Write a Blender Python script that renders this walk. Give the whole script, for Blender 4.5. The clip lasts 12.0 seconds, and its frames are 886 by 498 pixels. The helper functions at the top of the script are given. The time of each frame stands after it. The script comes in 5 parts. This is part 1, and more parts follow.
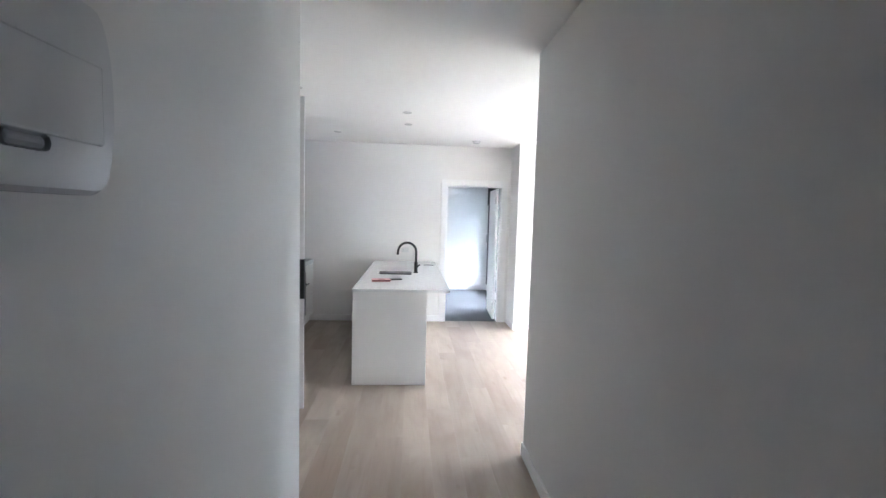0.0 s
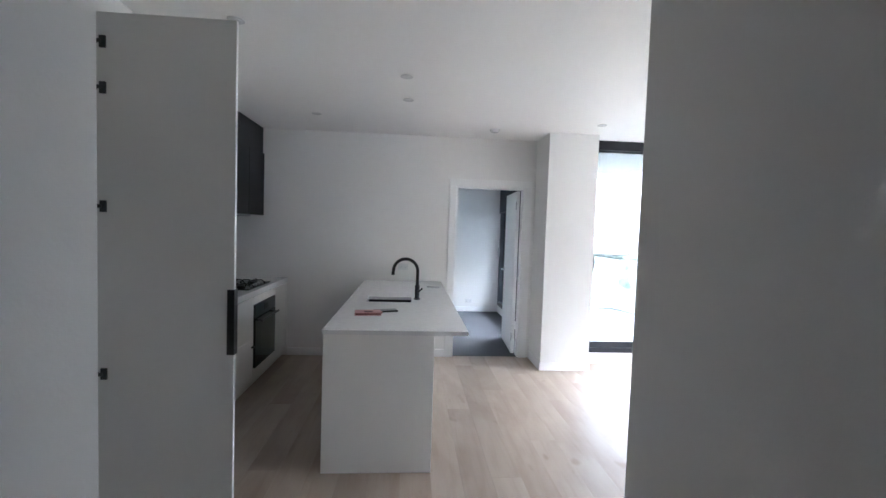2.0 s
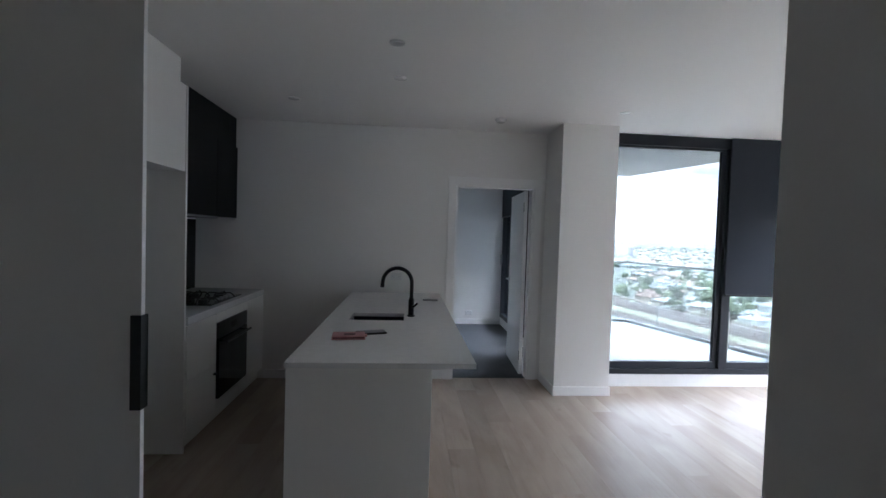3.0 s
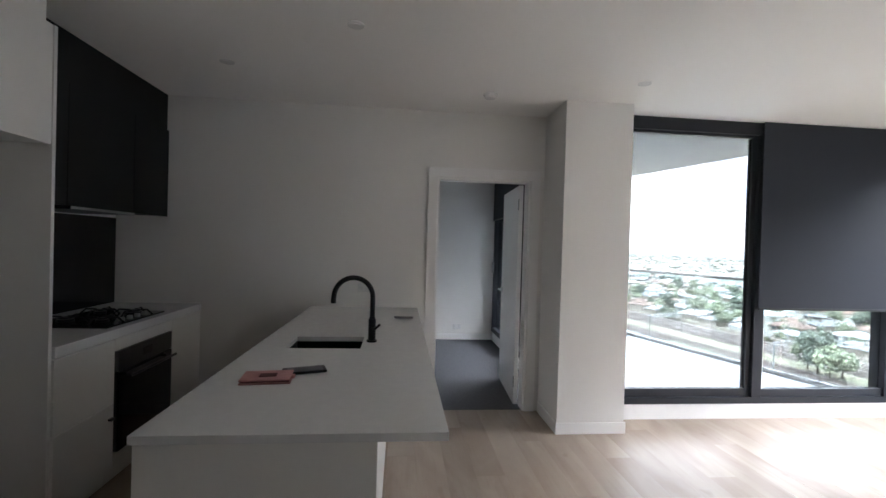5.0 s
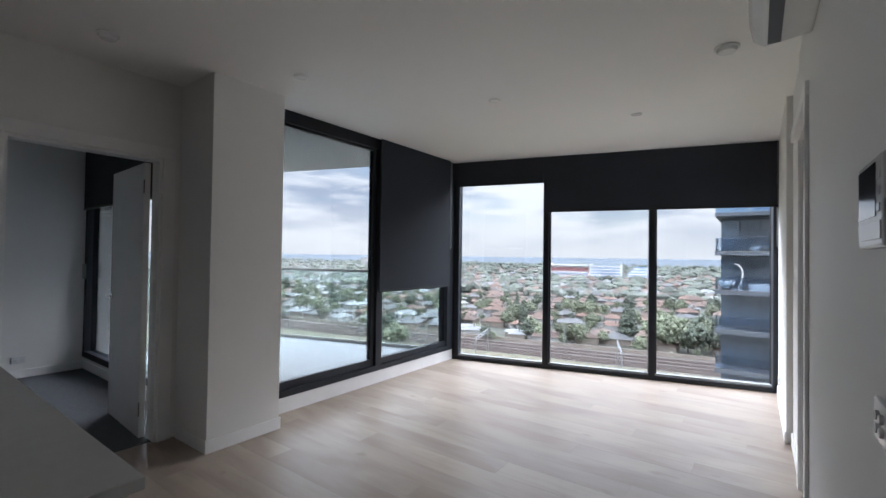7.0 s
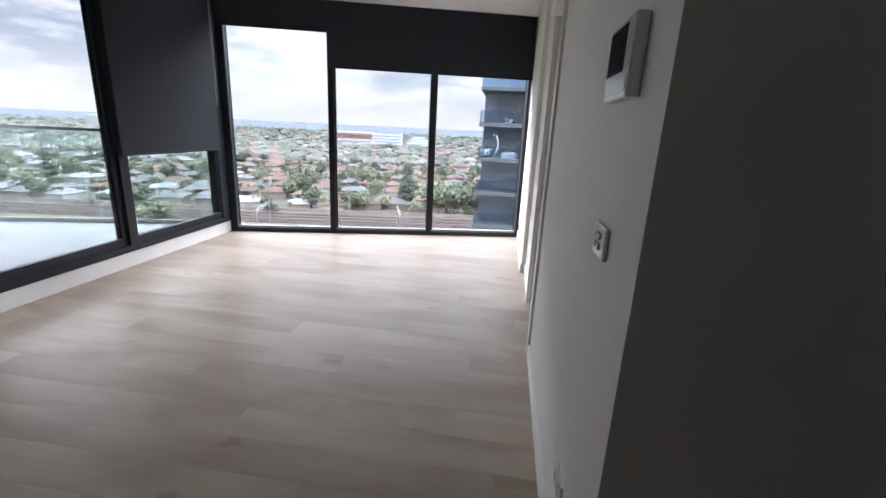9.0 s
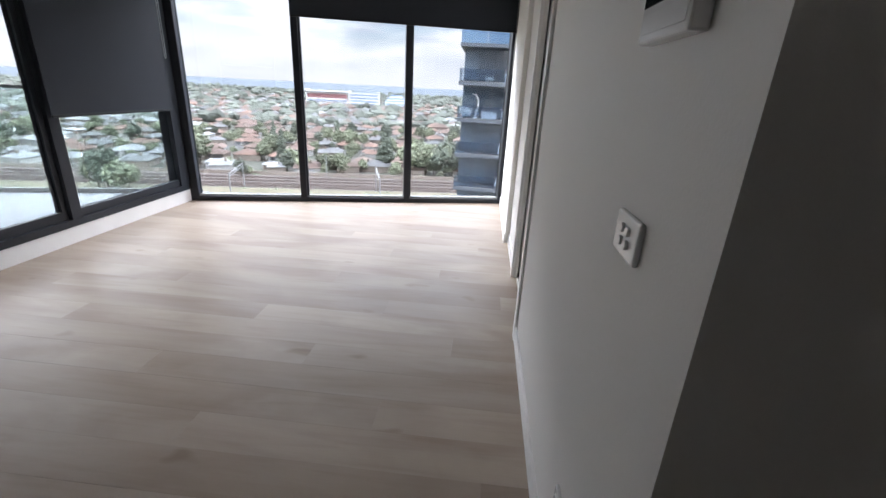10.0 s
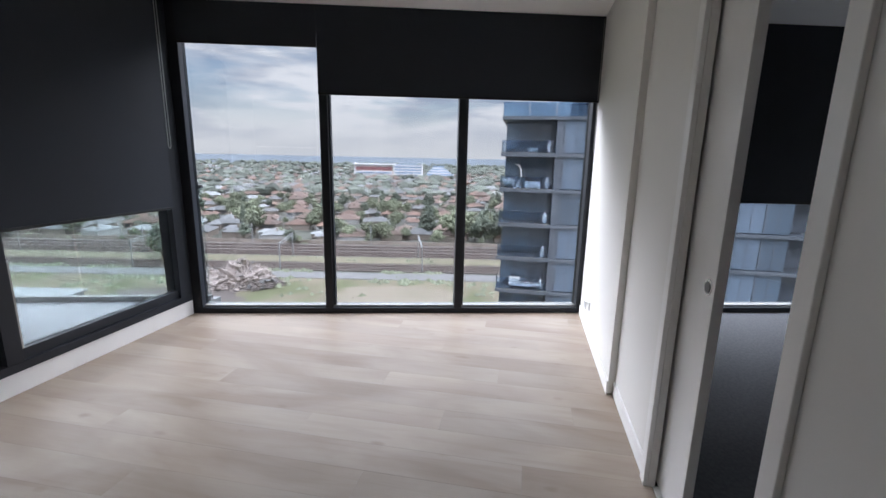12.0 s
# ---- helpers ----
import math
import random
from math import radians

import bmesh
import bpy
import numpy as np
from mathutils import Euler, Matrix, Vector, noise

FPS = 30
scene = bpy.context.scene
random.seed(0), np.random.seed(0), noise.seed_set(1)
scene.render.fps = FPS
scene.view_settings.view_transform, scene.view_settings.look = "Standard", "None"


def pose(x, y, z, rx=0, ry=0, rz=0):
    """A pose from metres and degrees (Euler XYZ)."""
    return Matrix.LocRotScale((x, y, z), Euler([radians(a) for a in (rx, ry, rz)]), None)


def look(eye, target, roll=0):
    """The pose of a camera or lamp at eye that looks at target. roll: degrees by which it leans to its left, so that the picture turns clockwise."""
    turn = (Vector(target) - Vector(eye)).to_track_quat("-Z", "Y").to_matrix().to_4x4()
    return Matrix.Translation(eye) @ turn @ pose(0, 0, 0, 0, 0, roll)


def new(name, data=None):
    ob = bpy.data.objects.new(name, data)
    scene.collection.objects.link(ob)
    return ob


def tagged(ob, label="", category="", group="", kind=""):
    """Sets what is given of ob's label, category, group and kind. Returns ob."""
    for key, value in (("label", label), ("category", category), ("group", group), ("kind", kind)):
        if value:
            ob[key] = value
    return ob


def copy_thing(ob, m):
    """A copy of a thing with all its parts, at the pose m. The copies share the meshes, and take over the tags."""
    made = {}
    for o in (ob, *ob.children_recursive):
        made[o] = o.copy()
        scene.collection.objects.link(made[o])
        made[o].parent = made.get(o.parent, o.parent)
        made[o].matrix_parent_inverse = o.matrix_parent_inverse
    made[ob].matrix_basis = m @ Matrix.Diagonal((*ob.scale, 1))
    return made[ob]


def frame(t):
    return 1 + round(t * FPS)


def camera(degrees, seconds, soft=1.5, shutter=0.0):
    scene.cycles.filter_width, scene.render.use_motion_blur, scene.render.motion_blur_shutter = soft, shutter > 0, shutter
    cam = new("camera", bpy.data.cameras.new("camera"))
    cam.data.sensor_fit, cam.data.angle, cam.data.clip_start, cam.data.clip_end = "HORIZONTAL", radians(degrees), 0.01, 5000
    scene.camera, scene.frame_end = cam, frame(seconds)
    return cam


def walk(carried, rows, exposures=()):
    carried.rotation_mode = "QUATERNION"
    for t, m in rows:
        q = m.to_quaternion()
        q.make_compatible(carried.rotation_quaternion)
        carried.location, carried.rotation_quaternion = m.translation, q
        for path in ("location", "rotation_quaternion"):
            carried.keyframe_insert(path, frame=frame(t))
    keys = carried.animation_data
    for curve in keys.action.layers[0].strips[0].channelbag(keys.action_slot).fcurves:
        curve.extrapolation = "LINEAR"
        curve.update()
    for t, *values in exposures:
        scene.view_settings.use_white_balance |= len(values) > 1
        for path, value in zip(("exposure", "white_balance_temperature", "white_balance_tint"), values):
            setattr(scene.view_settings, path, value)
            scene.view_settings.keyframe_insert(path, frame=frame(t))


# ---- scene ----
cam = camera(91.2, 12.0)
PATH = [
    (0, (-0.234, 0.127, 1.589), (-0.085, 2.116, 1.438), 1.6),
    (0.5, (-0.237, 0.401, 1.585), (-0.095, 2.391, 1.443), 1.4),
    (1, (-0.237, 0.768, 1.568), (-0.08, 2.758, 1.44), 1.8),
    (1.5, (-0.224, 1.11, 1.545), (-0.073, 3.101, 1.428), 1.8),
    (2, (-0.239, 1.433, 1.548), (-0.088, 3.425, 1.451), 1.9),
    (2.5, (-0.211, 1.753, 1.537), (-0.055, 3.745, 1.456), 1.9),
    (3, (-0.204, 2.047, 1.515), (-0.042, 4.039, 1.453), 1.8),
    (3.2, (-0.209, 2.179, 1.518), (-0.039, 4.171, 1.462), 2.1),
    (4.8, (-0.007, 2.77, 1.459), (0.165, 4.763, 1.435), 2.0),
    (5, (-0.02, 2.811, 1.464), (0.175, 4.801, 1.443), 1.7),
    (5.3, (-0.062, 2.891, 1.462), (0.301, 4.857, 1.453), 1.6),
    (5.5, (-0.089, 2.92, 1.454), (0.45, 4.845, 1.456), 1.6),
    (5.7, (-0.111, 2.944, 1.447), (0.622, 4.804, 1.458), 1.5),
    (6, (-0.138, 2.937, 1.435), (0.858, 4.671, 1.463), 1.4),
    (6.2, (-0.165, 2.941, 1.423), (0.99, 4.573, 1.453), 1.0),
    (6.5, (-0.185, 2.958, 1.371), (1.163, 4.435, 1.418), 0.8),
    (6.8, (-0.189, 3.013, 1.382), (1.32, 4.324, 1.42), 0.9),
    (7, (-0.235, 3.064, 1.369), (1.383, 4.236, 1.402), 0.8),
    (7.3, (-0.243, 3.108, 1.357), (1.53, 4.031, 1.36), 1.4),
    (7.5, (-0.250, 3.107, 1.357), (1.598, 3.871, 1.357), 1.4),
    (7.7, (-0.255, 3.11, 1.364), (1.644, 3.736, 1.338), 1.7),
    (9.3, (-0.144, 3.12, 1.306), (1.746, 3.336, 0.690), 3.0),
    (9.5, (-0.085, 3.126, 1.301), (1.794, 3.322, 0.644), 3.0),
    (10, (0.082, 3.144, 1.311), (1.953, 3.295, 0.621), 3.0),
    (10.5, (0.370, 3.163, 1.341), (2.238, 3.328, 0.645), 2.3),
    (11, (0.732, 3.255, 1.36), (2.618, 3.432, 0.717), 1.9),
    (11.5, (1.051, 3.343, 1.374), (2.963, 3.538, 0.821), 1.4),
    (11.8, (1.217, 3.376, 1.391), (3.142, 3.661, 0.931), 1.2),
    (12, (1.299, 3.461, 1.428), (3.223, 3.821, 1.02), 1.2),
]
walk(cam, [(t, look(eye, target, roll)) for t, eye, target, roll in PATH],
     exposures=[(0, 4.95, 5750, 13), (1.0, 4.5, 5750, 13), (1.5, 4.32, 5750, 13), (2.0, 3.9, 5700, 13), (2.5, 3.05, 5650, 12), (3.0, 2.5, 5650, 12),
                (5.0, 2.7, 6250, 14), (6.0, 1.9, 6050, 14), (6.5, 1.56, 6050, 13), (7.0, 1.5, 6050, 13), (7.7, 1.5, 6150, 14), (9.5, 1.75, 6250, 15),
                (10.5, 1.68, 6250, 14), (11.0, 1.35, 6250, 14), (11.5, 1.2, 6200, 15), (12.0, 1.08, 6150, 15)])

# ---- world and light ----
world = bpy.data.worlds.new("sky")
scene.world = world
world.use_nodes = True
wn, wl = world.node_tree.nodes, world.node_tree.links
wn.clear()


def wnode(kind, **values):
    n = wn.new(kind)
    for k, v in values.items():
        n.inputs[k].default_value = v
    return n


sky = wn.new("ShaderNodeTexSky")
sky.sky_type, sky.sun_disc = "NISHITA", False
sky.sun_elevation, sky.sun_rotation = radians(48), radians(60)
sky.air_density, sky.dust_density = 1.0, 0.3
coord = wn.new("ShaderNodeTexCoord")
stretch = wn.new("ShaderNodeMapping")
stretch.inputs["Scale"].default_value = (1.0, 1.0, 4.6)
stretch.inputs["Location"].default_value = (0.35, 0.1, 0.2)
cloud = wnode("ShaderNodeTexNoise", Scale=2.3, Detail=8.0, Roughness=0.58, Distortion=0.25)
shape = wn.new("ShaderNodeValToRGB")
shape.color_ramp.elements[0].position, shape.color_ramp.elements[1].position = 0.345, 0.48
shade = wnode("ShaderNodeTexNoise", Scale=4.4, Detail=8.0, Roughness=0.6)
tone = wn.new("ShaderNodeValToRGB")
tone.color_ramp.elements[0].position, tone.color_ramp.elements[1].position = 0.40, 0.58
tone.color_ramp.elements[0].color = (0.54, 0.61, 0.73, 1)
tone.color_ramp.elements[1].color = (1.18, 1.18, 1.18, 1)
blue = wn.new("ShaderNodeBackground")
white = wn.new("ShaderNodeBackground")
both = wn.new("ShaderNodeMixShader")
out = wn.new("ShaderNodeOutputWorld")
blue.inputs["Strength"].default_value = 0.15
# an overcast vault: the zenith is several times as bright as the horizon
split = wn.new("ShaderNodeSeparateXYZ")
vault = wn.new("ShaderNodeMapRange")
vault.interpolation_type = "SMOOTHSTEP"
vault.inputs["From Min"].default_value, vault.inputs["From Max"].default_value = 0.235, 0.42
vault.inputs["To Min"].default_value, vault.inputs["To Max"].default_value = 1.75, 10.5
wl.new(coord.outputs["Generated"], split.inputs[0])
wl.new(split.outputs["Z"], vault.inputs["Value"])
wl.new(vault.outputs[0], white.inputs["Strength"])
wl.new(sky.outputs[0], blue.inputs["Color"])
wl.new(coord.outputs["Generated"], stretch.inputs["Vector"])
wl.new(stretch.outputs[0], cloud.inputs["Vector"])
wl.new(stretch.outputs[0], shade.inputs["Vector"])
wl.new(cloud.outputs["Fac"], shape.inputs["Fac"])
wl.new(shade.outputs["Fac"], tone.inputs["Fac"])
# pale haze closes the clouds towards the horizon
haze = wn.new("ShaderNodeMapRange")
haze.inputs["From Min"].default_value, haze.inputs["From Max"].default_value = 0.05, 0.16
haze.inputs["To Min"].default_value, haze.inputs["To Max"].default_value = 1.0, 0.0
cover = wn.new("ShaderNodeMath")
cover.operation = "MAXIMUM"
pale = wn.new("ShaderNodeMix")
pale.data_type = "RGBA"
pale.inputs[7].default_value = (1.0, 0.995, 0.98, 1)
near_rim = wn.new("ShaderNodeMapRange")
near_rim.inputs["From Min"].default_value, near_rim.inputs["From Max"].default_value = 0.02, 0.13
near_rim.inputs["To Min"].default_value, near_rim.inputs["To Max"].default_value = 0.85, 0.0
wl.new(split.outputs["Z"], haze.inputs["Value"])
wl.new(split.outputs["Z"], near_rim.inputs["Value"])
wl.new(shape.outputs["Color"], cover.inputs[0])
wl.new(haze.outputs[0], cover.inputs[1])
wl.new(near_rim.outputs[0], pale.inputs[0])
wl.new(tone.outputs["Color"], pale.inputs[6])
wl.new(pale.outputs[2], white.inputs["Color"])
wl.new(cover.outputs[0], both.inputs["Fac"])
wl.new(blue.outputs[0], both.inputs[1])
wl.new(white.outputs[0], both.inputs[2])
wl.new(both.outputs[0], out.inputs["Surface"])

sun = new("sun", bpy.data.lights.new("sun", "SUN"))
sun.data.energy, sun.data.angle, sun.data.color = 1.0, radians(14), (1.0, 0.95, 0.88)
# the sun stands high behind the block, off the glazed sides
sun.matrix_basis = look((0, 0, 0), (0.35, 0.55, -1.0))


# ---- materials ----
def material(name, colour, rough=0.5, metal=0.0, second=None, scale=6.0, bump=0.0, fine=80.0, stretch=(1, 1, 1),
             vary=0.0, coat=0.0, spec=0.5, detail=4.0, ramp=(0.35, 0.65), island=0.0):
    """A surface with two tones in a noise, a fine relief and, with vary, a tone of its own for each object."""
    m = bpy.data.materials.new(name)
    m.use_nodes = True
    n, l = m.node_tree.nodes, m.node_tree.links
    p = n["Principled BSDF"]
    p.inputs["Roughness"].default_value, p.inputs["Metallic"].default_value = rough, metal
    p.inputs["Coat Weight"].default_value = coat
    p.inputs["Specular IOR Level"].default_value = spec
    tc = n.new("ShaderNodeTexCoord")
    mp = n.new("ShaderNodeMapping")
    mp.inputs["Scale"].default_value = stretch
    l.new(tc.outputs["Object"], mp.inputs["Vector"])
    info = n.new("ShaderNodeObjectInfo")
    shift = n.new("ShaderNodeVectorMath")
    shift.operation = "MULTIPLY_ADD"
    shift.inputs[1].default_value = (37.0, 53.0, 29.0) if vary else (0, 0, 0)
    l.new(info.outputs["Random"], shift.inputs[0])
    l.new(mp.outputs[0], shift.inputs[2])
    tx = n.new("ShaderNodeTexNoise")
    tx.inputs["Scale"].default_value, tx.inputs["Detail"].default_value = scale, detail
    l.new(shift.outputs[0], tx.inputs["Vector"])
    cr = n.new("ShaderNodeValToRGB")
    second = second or tuple(c * 0.94 for c in colour)
    cr.color_ramp.elements[0].color, cr.color_ramp.elements[1].color = (*second, 1), (*colour, 1)
    cr.color_ramp.elements[0].position, cr.color_ramp.elements[1].position = ramp
    l.new(tx.outputs["Fac"], cr.inputs["Fac"])
    last = cr.outputs["Color"]
    if vary:
        hs = n.new("ShaderNodeHueSaturation")
        mr = n.new("ShaderNodeMapRange")
        mr.inputs["To Min"].default_value, mr.inputs["To Max"].default_value = 1 - vary, 1 + vary
        l.new(info.outputs["Random"], mr.inputs["Value"])
        l.new(mr.outputs[0], hs.inputs["Value"])
        l.new(last, hs.inputs["Color"])
        last = hs.outputs["Color"]
    if island:
        hs, mr, geo = n.new("ShaderNodeHueSaturation"), n.new("ShaderNodeMapRange"), n.new("ShaderNodeNewGeometry")
        mr.inputs["To Min"].default_value, mr.inputs["To Max"].default_value = 1 - island, 1 + island
        l.new(geo.outputs["Random Per Island"], mr.inputs["Value"])
        l.new(mr.outputs[0], hs.inputs["Value"])
        l.new(last, hs.inputs["Color"])
        last = hs.outputs["Color"]
    l.new(last, p.inputs["Base Color"])
    fx = n.new("ShaderNodeTexNoise")
    fx.inputs["Scale"].default_value, fx.inputs["Detail"].default_value = fine, 3.0
    l.new(shift.outputs[0], fx.inputs["Vector"])
    rr = n.new("ShaderNodeMapRange")
    rr.inputs["To Min"].default_value, rr.inputs["To Max"].default_value = max(rough - 0.06, 0.02), min(rough + 0.06, 1)
    l.new(tx.outputs["Fac"], rr.inputs["Value"])
    l.new(rr.outputs[0], p.inputs["Roughness"])
    if bump:
        b = n.new("ShaderNodeBump")
        b.inputs["Strength"].default_value, b.inputs["Distance"].default_value = bump, 0.004
        l.new(fx.outputs["Fac"], b.inputs["Height"])
        l.new(b.outputs[0], p.inputs["Normal"])
    return m


def clear_glass(name, tint=(0.96, 0.98, 0.98)):
    """A thin pane: straight through, with a mirror share by Fresnel."""
    m = bpy.data.materials.new(name)
    m.use_nodes = True
    n, l = m.node_tree.nodes, m.node_tree.links
    n.clear()
    t, g = n.new("ShaderNodeBsdfTransparent"), n.new("ShaderNodeBsdfGlossy")
    f, x, o = n.new("ShaderNodeLayerWeight"), n.new("ShaderNodeMixShader"), n.new("ShaderNodeOutputMaterial")
    power, share = n.new("ShaderNodeMath"), n.new("ShaderNodeMath")
    power.operation, share.operation = "POWER", "MULTIPLY_ADD"
    power.inputs[1].default_value, share.inputs[1].default_value, share.inputs[2].default_value = 5.0, 0.55, 0.018
    t.inputs["Color"].default_value = (*tint, 1)
    g.inputs["Roughness"].default_value = 0.01
    f.inputs["Blend"].default_value = 0.5
    l.new(f.outputs["Facing"], power.inputs[0])
    l.new(power.outputs[0], share.inputs[0])
    l.new(share.outputs[0], x.inputs["Fac"])
    l.new(t.outputs[0], x.inputs[1])
    l.new(g.outputs[0], x.inputs[2])
    l.new(x.outputs[0], o.inputs["Surface"])
    return m


PAINT = material("wall_paint", (0.835, 0.825, 0.797), 0.62, second=(0.818, 0.808, 0.78), scale=1.3, bump=0.12, fine=160)
CEIL = material("ceiling_paint", (0.87, 0.862, 0.84), 0.8, second=(0.855, 0.847, 0.825), scale=1.0, bump=0.08, fine=140)
GLOSSW = material("gloss_white_trim", (0.90, 0.895, 0.88), 0.32, scale=3, bump=0.03, fine=60)
LAMIN = material("white_laminate", (0.84, 0.828, 0.795), 0.42, second=(0.82, 0.808, 0.775), scale=2, bump=0.02, fine=200)
STONE = material("white_stone", (0.80, 0.80, 0.79), 0.2, second=(0.775, 0.775, 0.765), scale=22, fine=120, detail=6, bump=0.01)
BLACK = material("black_powder_coat", (0.012, 0.0145, 0.020), 0.45, spec=0.35, second=(0.009, 0.011, 0.0155), scale=5, bump=0.05, fine=300)
BLIND = material("charcoal_blind_fabric", (0.0170, 0.0215, 0.031), 0.8, second=(0.0138, 0.0175, 0.0255), scale=2, bump=0.25, fine=420)
DARKCAB = material("black_matte_cabinet", (0.009, 0.010, 0.011), 0.55, spec=0.3, scale=3, bump=0.02, fine=200)
BGLASS = material("black_glass", (0.008, 0.008, 0.009), 0.06, scale=3)
STEEL = material("brushed_steel", (0.45, 0.45, 0.44), 0.3, 1.0, scale=8, stretch=(1, 30, 1), bump=0.03)
CHROME = material("chrome", (0.72, 0.72, 0.72), 0.12, 1.0, scale=5)
MBLACK = material("matt_black_metal", (0.012, 0.012, 0.013), 0.38, 0.4, scale=8, bump=0.02, fine=200)
IRON = material("cast_iron", (0.02, 0.02, 0.02), 0.6, 0.3, scale=20, bump=0.2)


def oak_material(name):
    """Limed oak: soft grain along the board, cloudy tone, darker cathedral figure and a few knots, each board of its own tone."""
    m = bpy.data.materials.new(name)
    m.use_nodes = True
    n, l = m.node_tree.nodes, m.node_tree.links
    p = n["Principled BSDF"]
    p.inputs["Specular IOR Level"].default_value = 0.4
    tc, info = n.new("ShaderNodeTexCoord"), n.new("ShaderNodeObjectInfo")
    shift = n.new("ShaderNodeVectorMath")
    shift.operation = "MULTIPLY_ADD"
    shift.inputs[1].default_value = (37.0, 53.0, 29.0)
    l.new(info.outputs["Random"], shift.inputs[0])
    l.new(tc.outputs["Object"], shift.inputs[2])

    def grain(scale, stretch, detail, distortion=0.0):
        mp, tx = n.new("ShaderNodeMapping"), n.new("ShaderNodeTexNoise")
        mp.inputs["Scale"].default_value = stretch
        tx.inputs["Scale"].default_value, tx.inputs["Detail"].default_value = scale, detail
        tx.inputs["Distortion"].default_value = distortion
        l.new(shift.outputs[0], mp.inputs["Vector"])
        l.new(mp.outputs[0], tx.inputs["Vector"])
        return tx.outputs["Fac"]

    def ramp(value, lo, hi, c0, c1):
        cr = n.new("ShaderNodeValToRGB")
        cr.color_ramp.elements[0].position, cr.color_ramp.elements[1].position = lo, hi
        cr.color_ramp.elements[0].color, cr.color_ramp.elements[1].color = (*c0, 1), (*c1, 1)
        l.new(value, cr.inputs["Fac"])
        return cr.outputs["Color"]

    def multiply(a, b):
        mx = n.new("ShaderNodeMix")
        mx.data_type, mx.blend_type = "RGBA", "MULTIPLY"
        mx.inputs[0].default_value = 1.0
        l.new(a, mx.inputs[6])
        l.new(b, mx.inputs[7])
        return mx.outputs[2]

    cloudy = ramp(grain(1.0, (2.4, 0.8, 1), 4.0, 0.8), 0.34, 0.64, (0.305, 0.235, 0.179), (0.42, 0.350, 0.283))
    figure = ramp(grain(1.0, (16, 1.3, 1), 4.0, 1.2), 0.30, 0.50, (0.915, 0.90, 0.885), (1, 1, 1))
    fine = ramp(grain(1.0, (150, 5.0, 1), 3.0), 0.35, 0.65, (0.975, 0.972, 0.97), (1, 1, 1))
    knots = ramp(grain(1.0, (9, 4.5, 1), 1.0), 0.20, 0.29, (0.78, 0.74, 0.70), (1, 1, 1))
    tone = n.new("ShaderNodeHueSaturation")
    value = n.new("ShaderNodeMapRange")
    value.inputs["To Min"].default_value, value.inputs["To Max"].default_value = 0.92, 1.05
    l.new(info.outputs["Random"], value.inputs["Value"])
    l.new(value.outputs[0], tone.inputs["Value"])
    l.new(multiply(multiply(cloudy, figure), multiply(fine, knots)), tone.inputs["Color"])
    l.new(tone.outputs[0], p.inputs["Base Color"])
    rough = n.new("ShaderNodeMapRange")
    rough.inputs["To Min"].default_value, rough.inputs["To Max"].default_value = 0.34, 0.46
    l.new(grain(5.0, (2, 0.5, 1), 3.0), rough.inputs["Value"])
    l.new(rough.outputs[0], p.inputs["Roughness"])
    b = n.new("ShaderNodeBump")
    b.inputs["Strength"].default_value, b.inputs["Distance"].default_value = 0.06, 0.002
    l.new(grain(1.0, (150, 5.0, 1), 2.0), b.inputs["Height"])
    l.new(b.outputs[0], p.inputs["Normal"])
    return m


OAK = oak_material("limed_oak")
OAKB = material("oak_joint", (0.17, 0.13, 0.10), 0.7, scale=6)
CARPET = material("charcoal_carpet", (0.115, 0.119, 0.128), 0.95, second=(0.08, 0.084, 0.092), scale=55, bump=0.8, fine=420)
PLAST = material("white_plastic", (0.80, 0.80, 0.79), 0.24, scale=4)
PLASTG = material("grey_plastic", (0.42, 0.43, 0.44), 0.4, scale=6)
PINK = material("pink_leather", (0.55, 0.27, 0.26), 0.5, second=(0.47, 0.21, 0.21), scale=30, bump=0.3)
MAROON = material("maroon_leather", (0.12, 0.02, 0.025), 0.5, scale=30, bump=0.2)
TILE = material("balcony_tile", (0.43, 0.445, 0.46), 0.5, second=(0.38, 0.395, 0.41), scale=6, vary=0.05, bump=0.05)
SOFFIT = material("painted_concrete", (0.46, 0.46, 0.47), 0.8, second=(0.40, 0.40, 0.41), scale=1.2)
GLASS = clear_glass("window_glass", (0.415, 0.425, 0.43))
RAILGLASS = clear_glass("balustrade_glass", (0.86, 0.92, 0.92))
TGLASSC = clear_glass("tower_balcony_glass", (0.72, 0.78, 0.84))
PARAPET = clear_glass("tower_parapet_glass", (0.50, 0.63, 0.76))
DGREY = material("dark_grey_plastic", (0.13, 0.13, 0.14), 0.45, scale=8)
DGREYM = material("dark_steel", (0.075, 0.076, 0.078), 0.32, 0.7, scale=8, stretch=(1, 30, 1))
SCREEN = material("dark_screen", (0.01, 0.011, 0.012), 0.1, scale=3)
TRIMMETAL = material("anodised_trim", (0.35, 0.35, 0.34), 0.35, 1.0, scale=10)
GRASS = material("dry_grass", (0.100, 0.108, 0.052), 0.95, second=(0.164, 0.140, 0.096), scale=0.13, detail=9, bump=0.4, fine=2, ramp=(0.42, 0.58))
VERGE = material("dry_verge", (0.185, 0.162, 0.108), 0.95, second=(0.125, 0.118, 0.072), scale=0.2, detail=9, bump=0.4, fine=2)
EARTH = material("suburb_ground", (0.076, 0.082, 0.062), 0.95, second=(0.124, 0.117, 0.104), scale=0.035, detail=8, ramp=(0.42, 0.58))
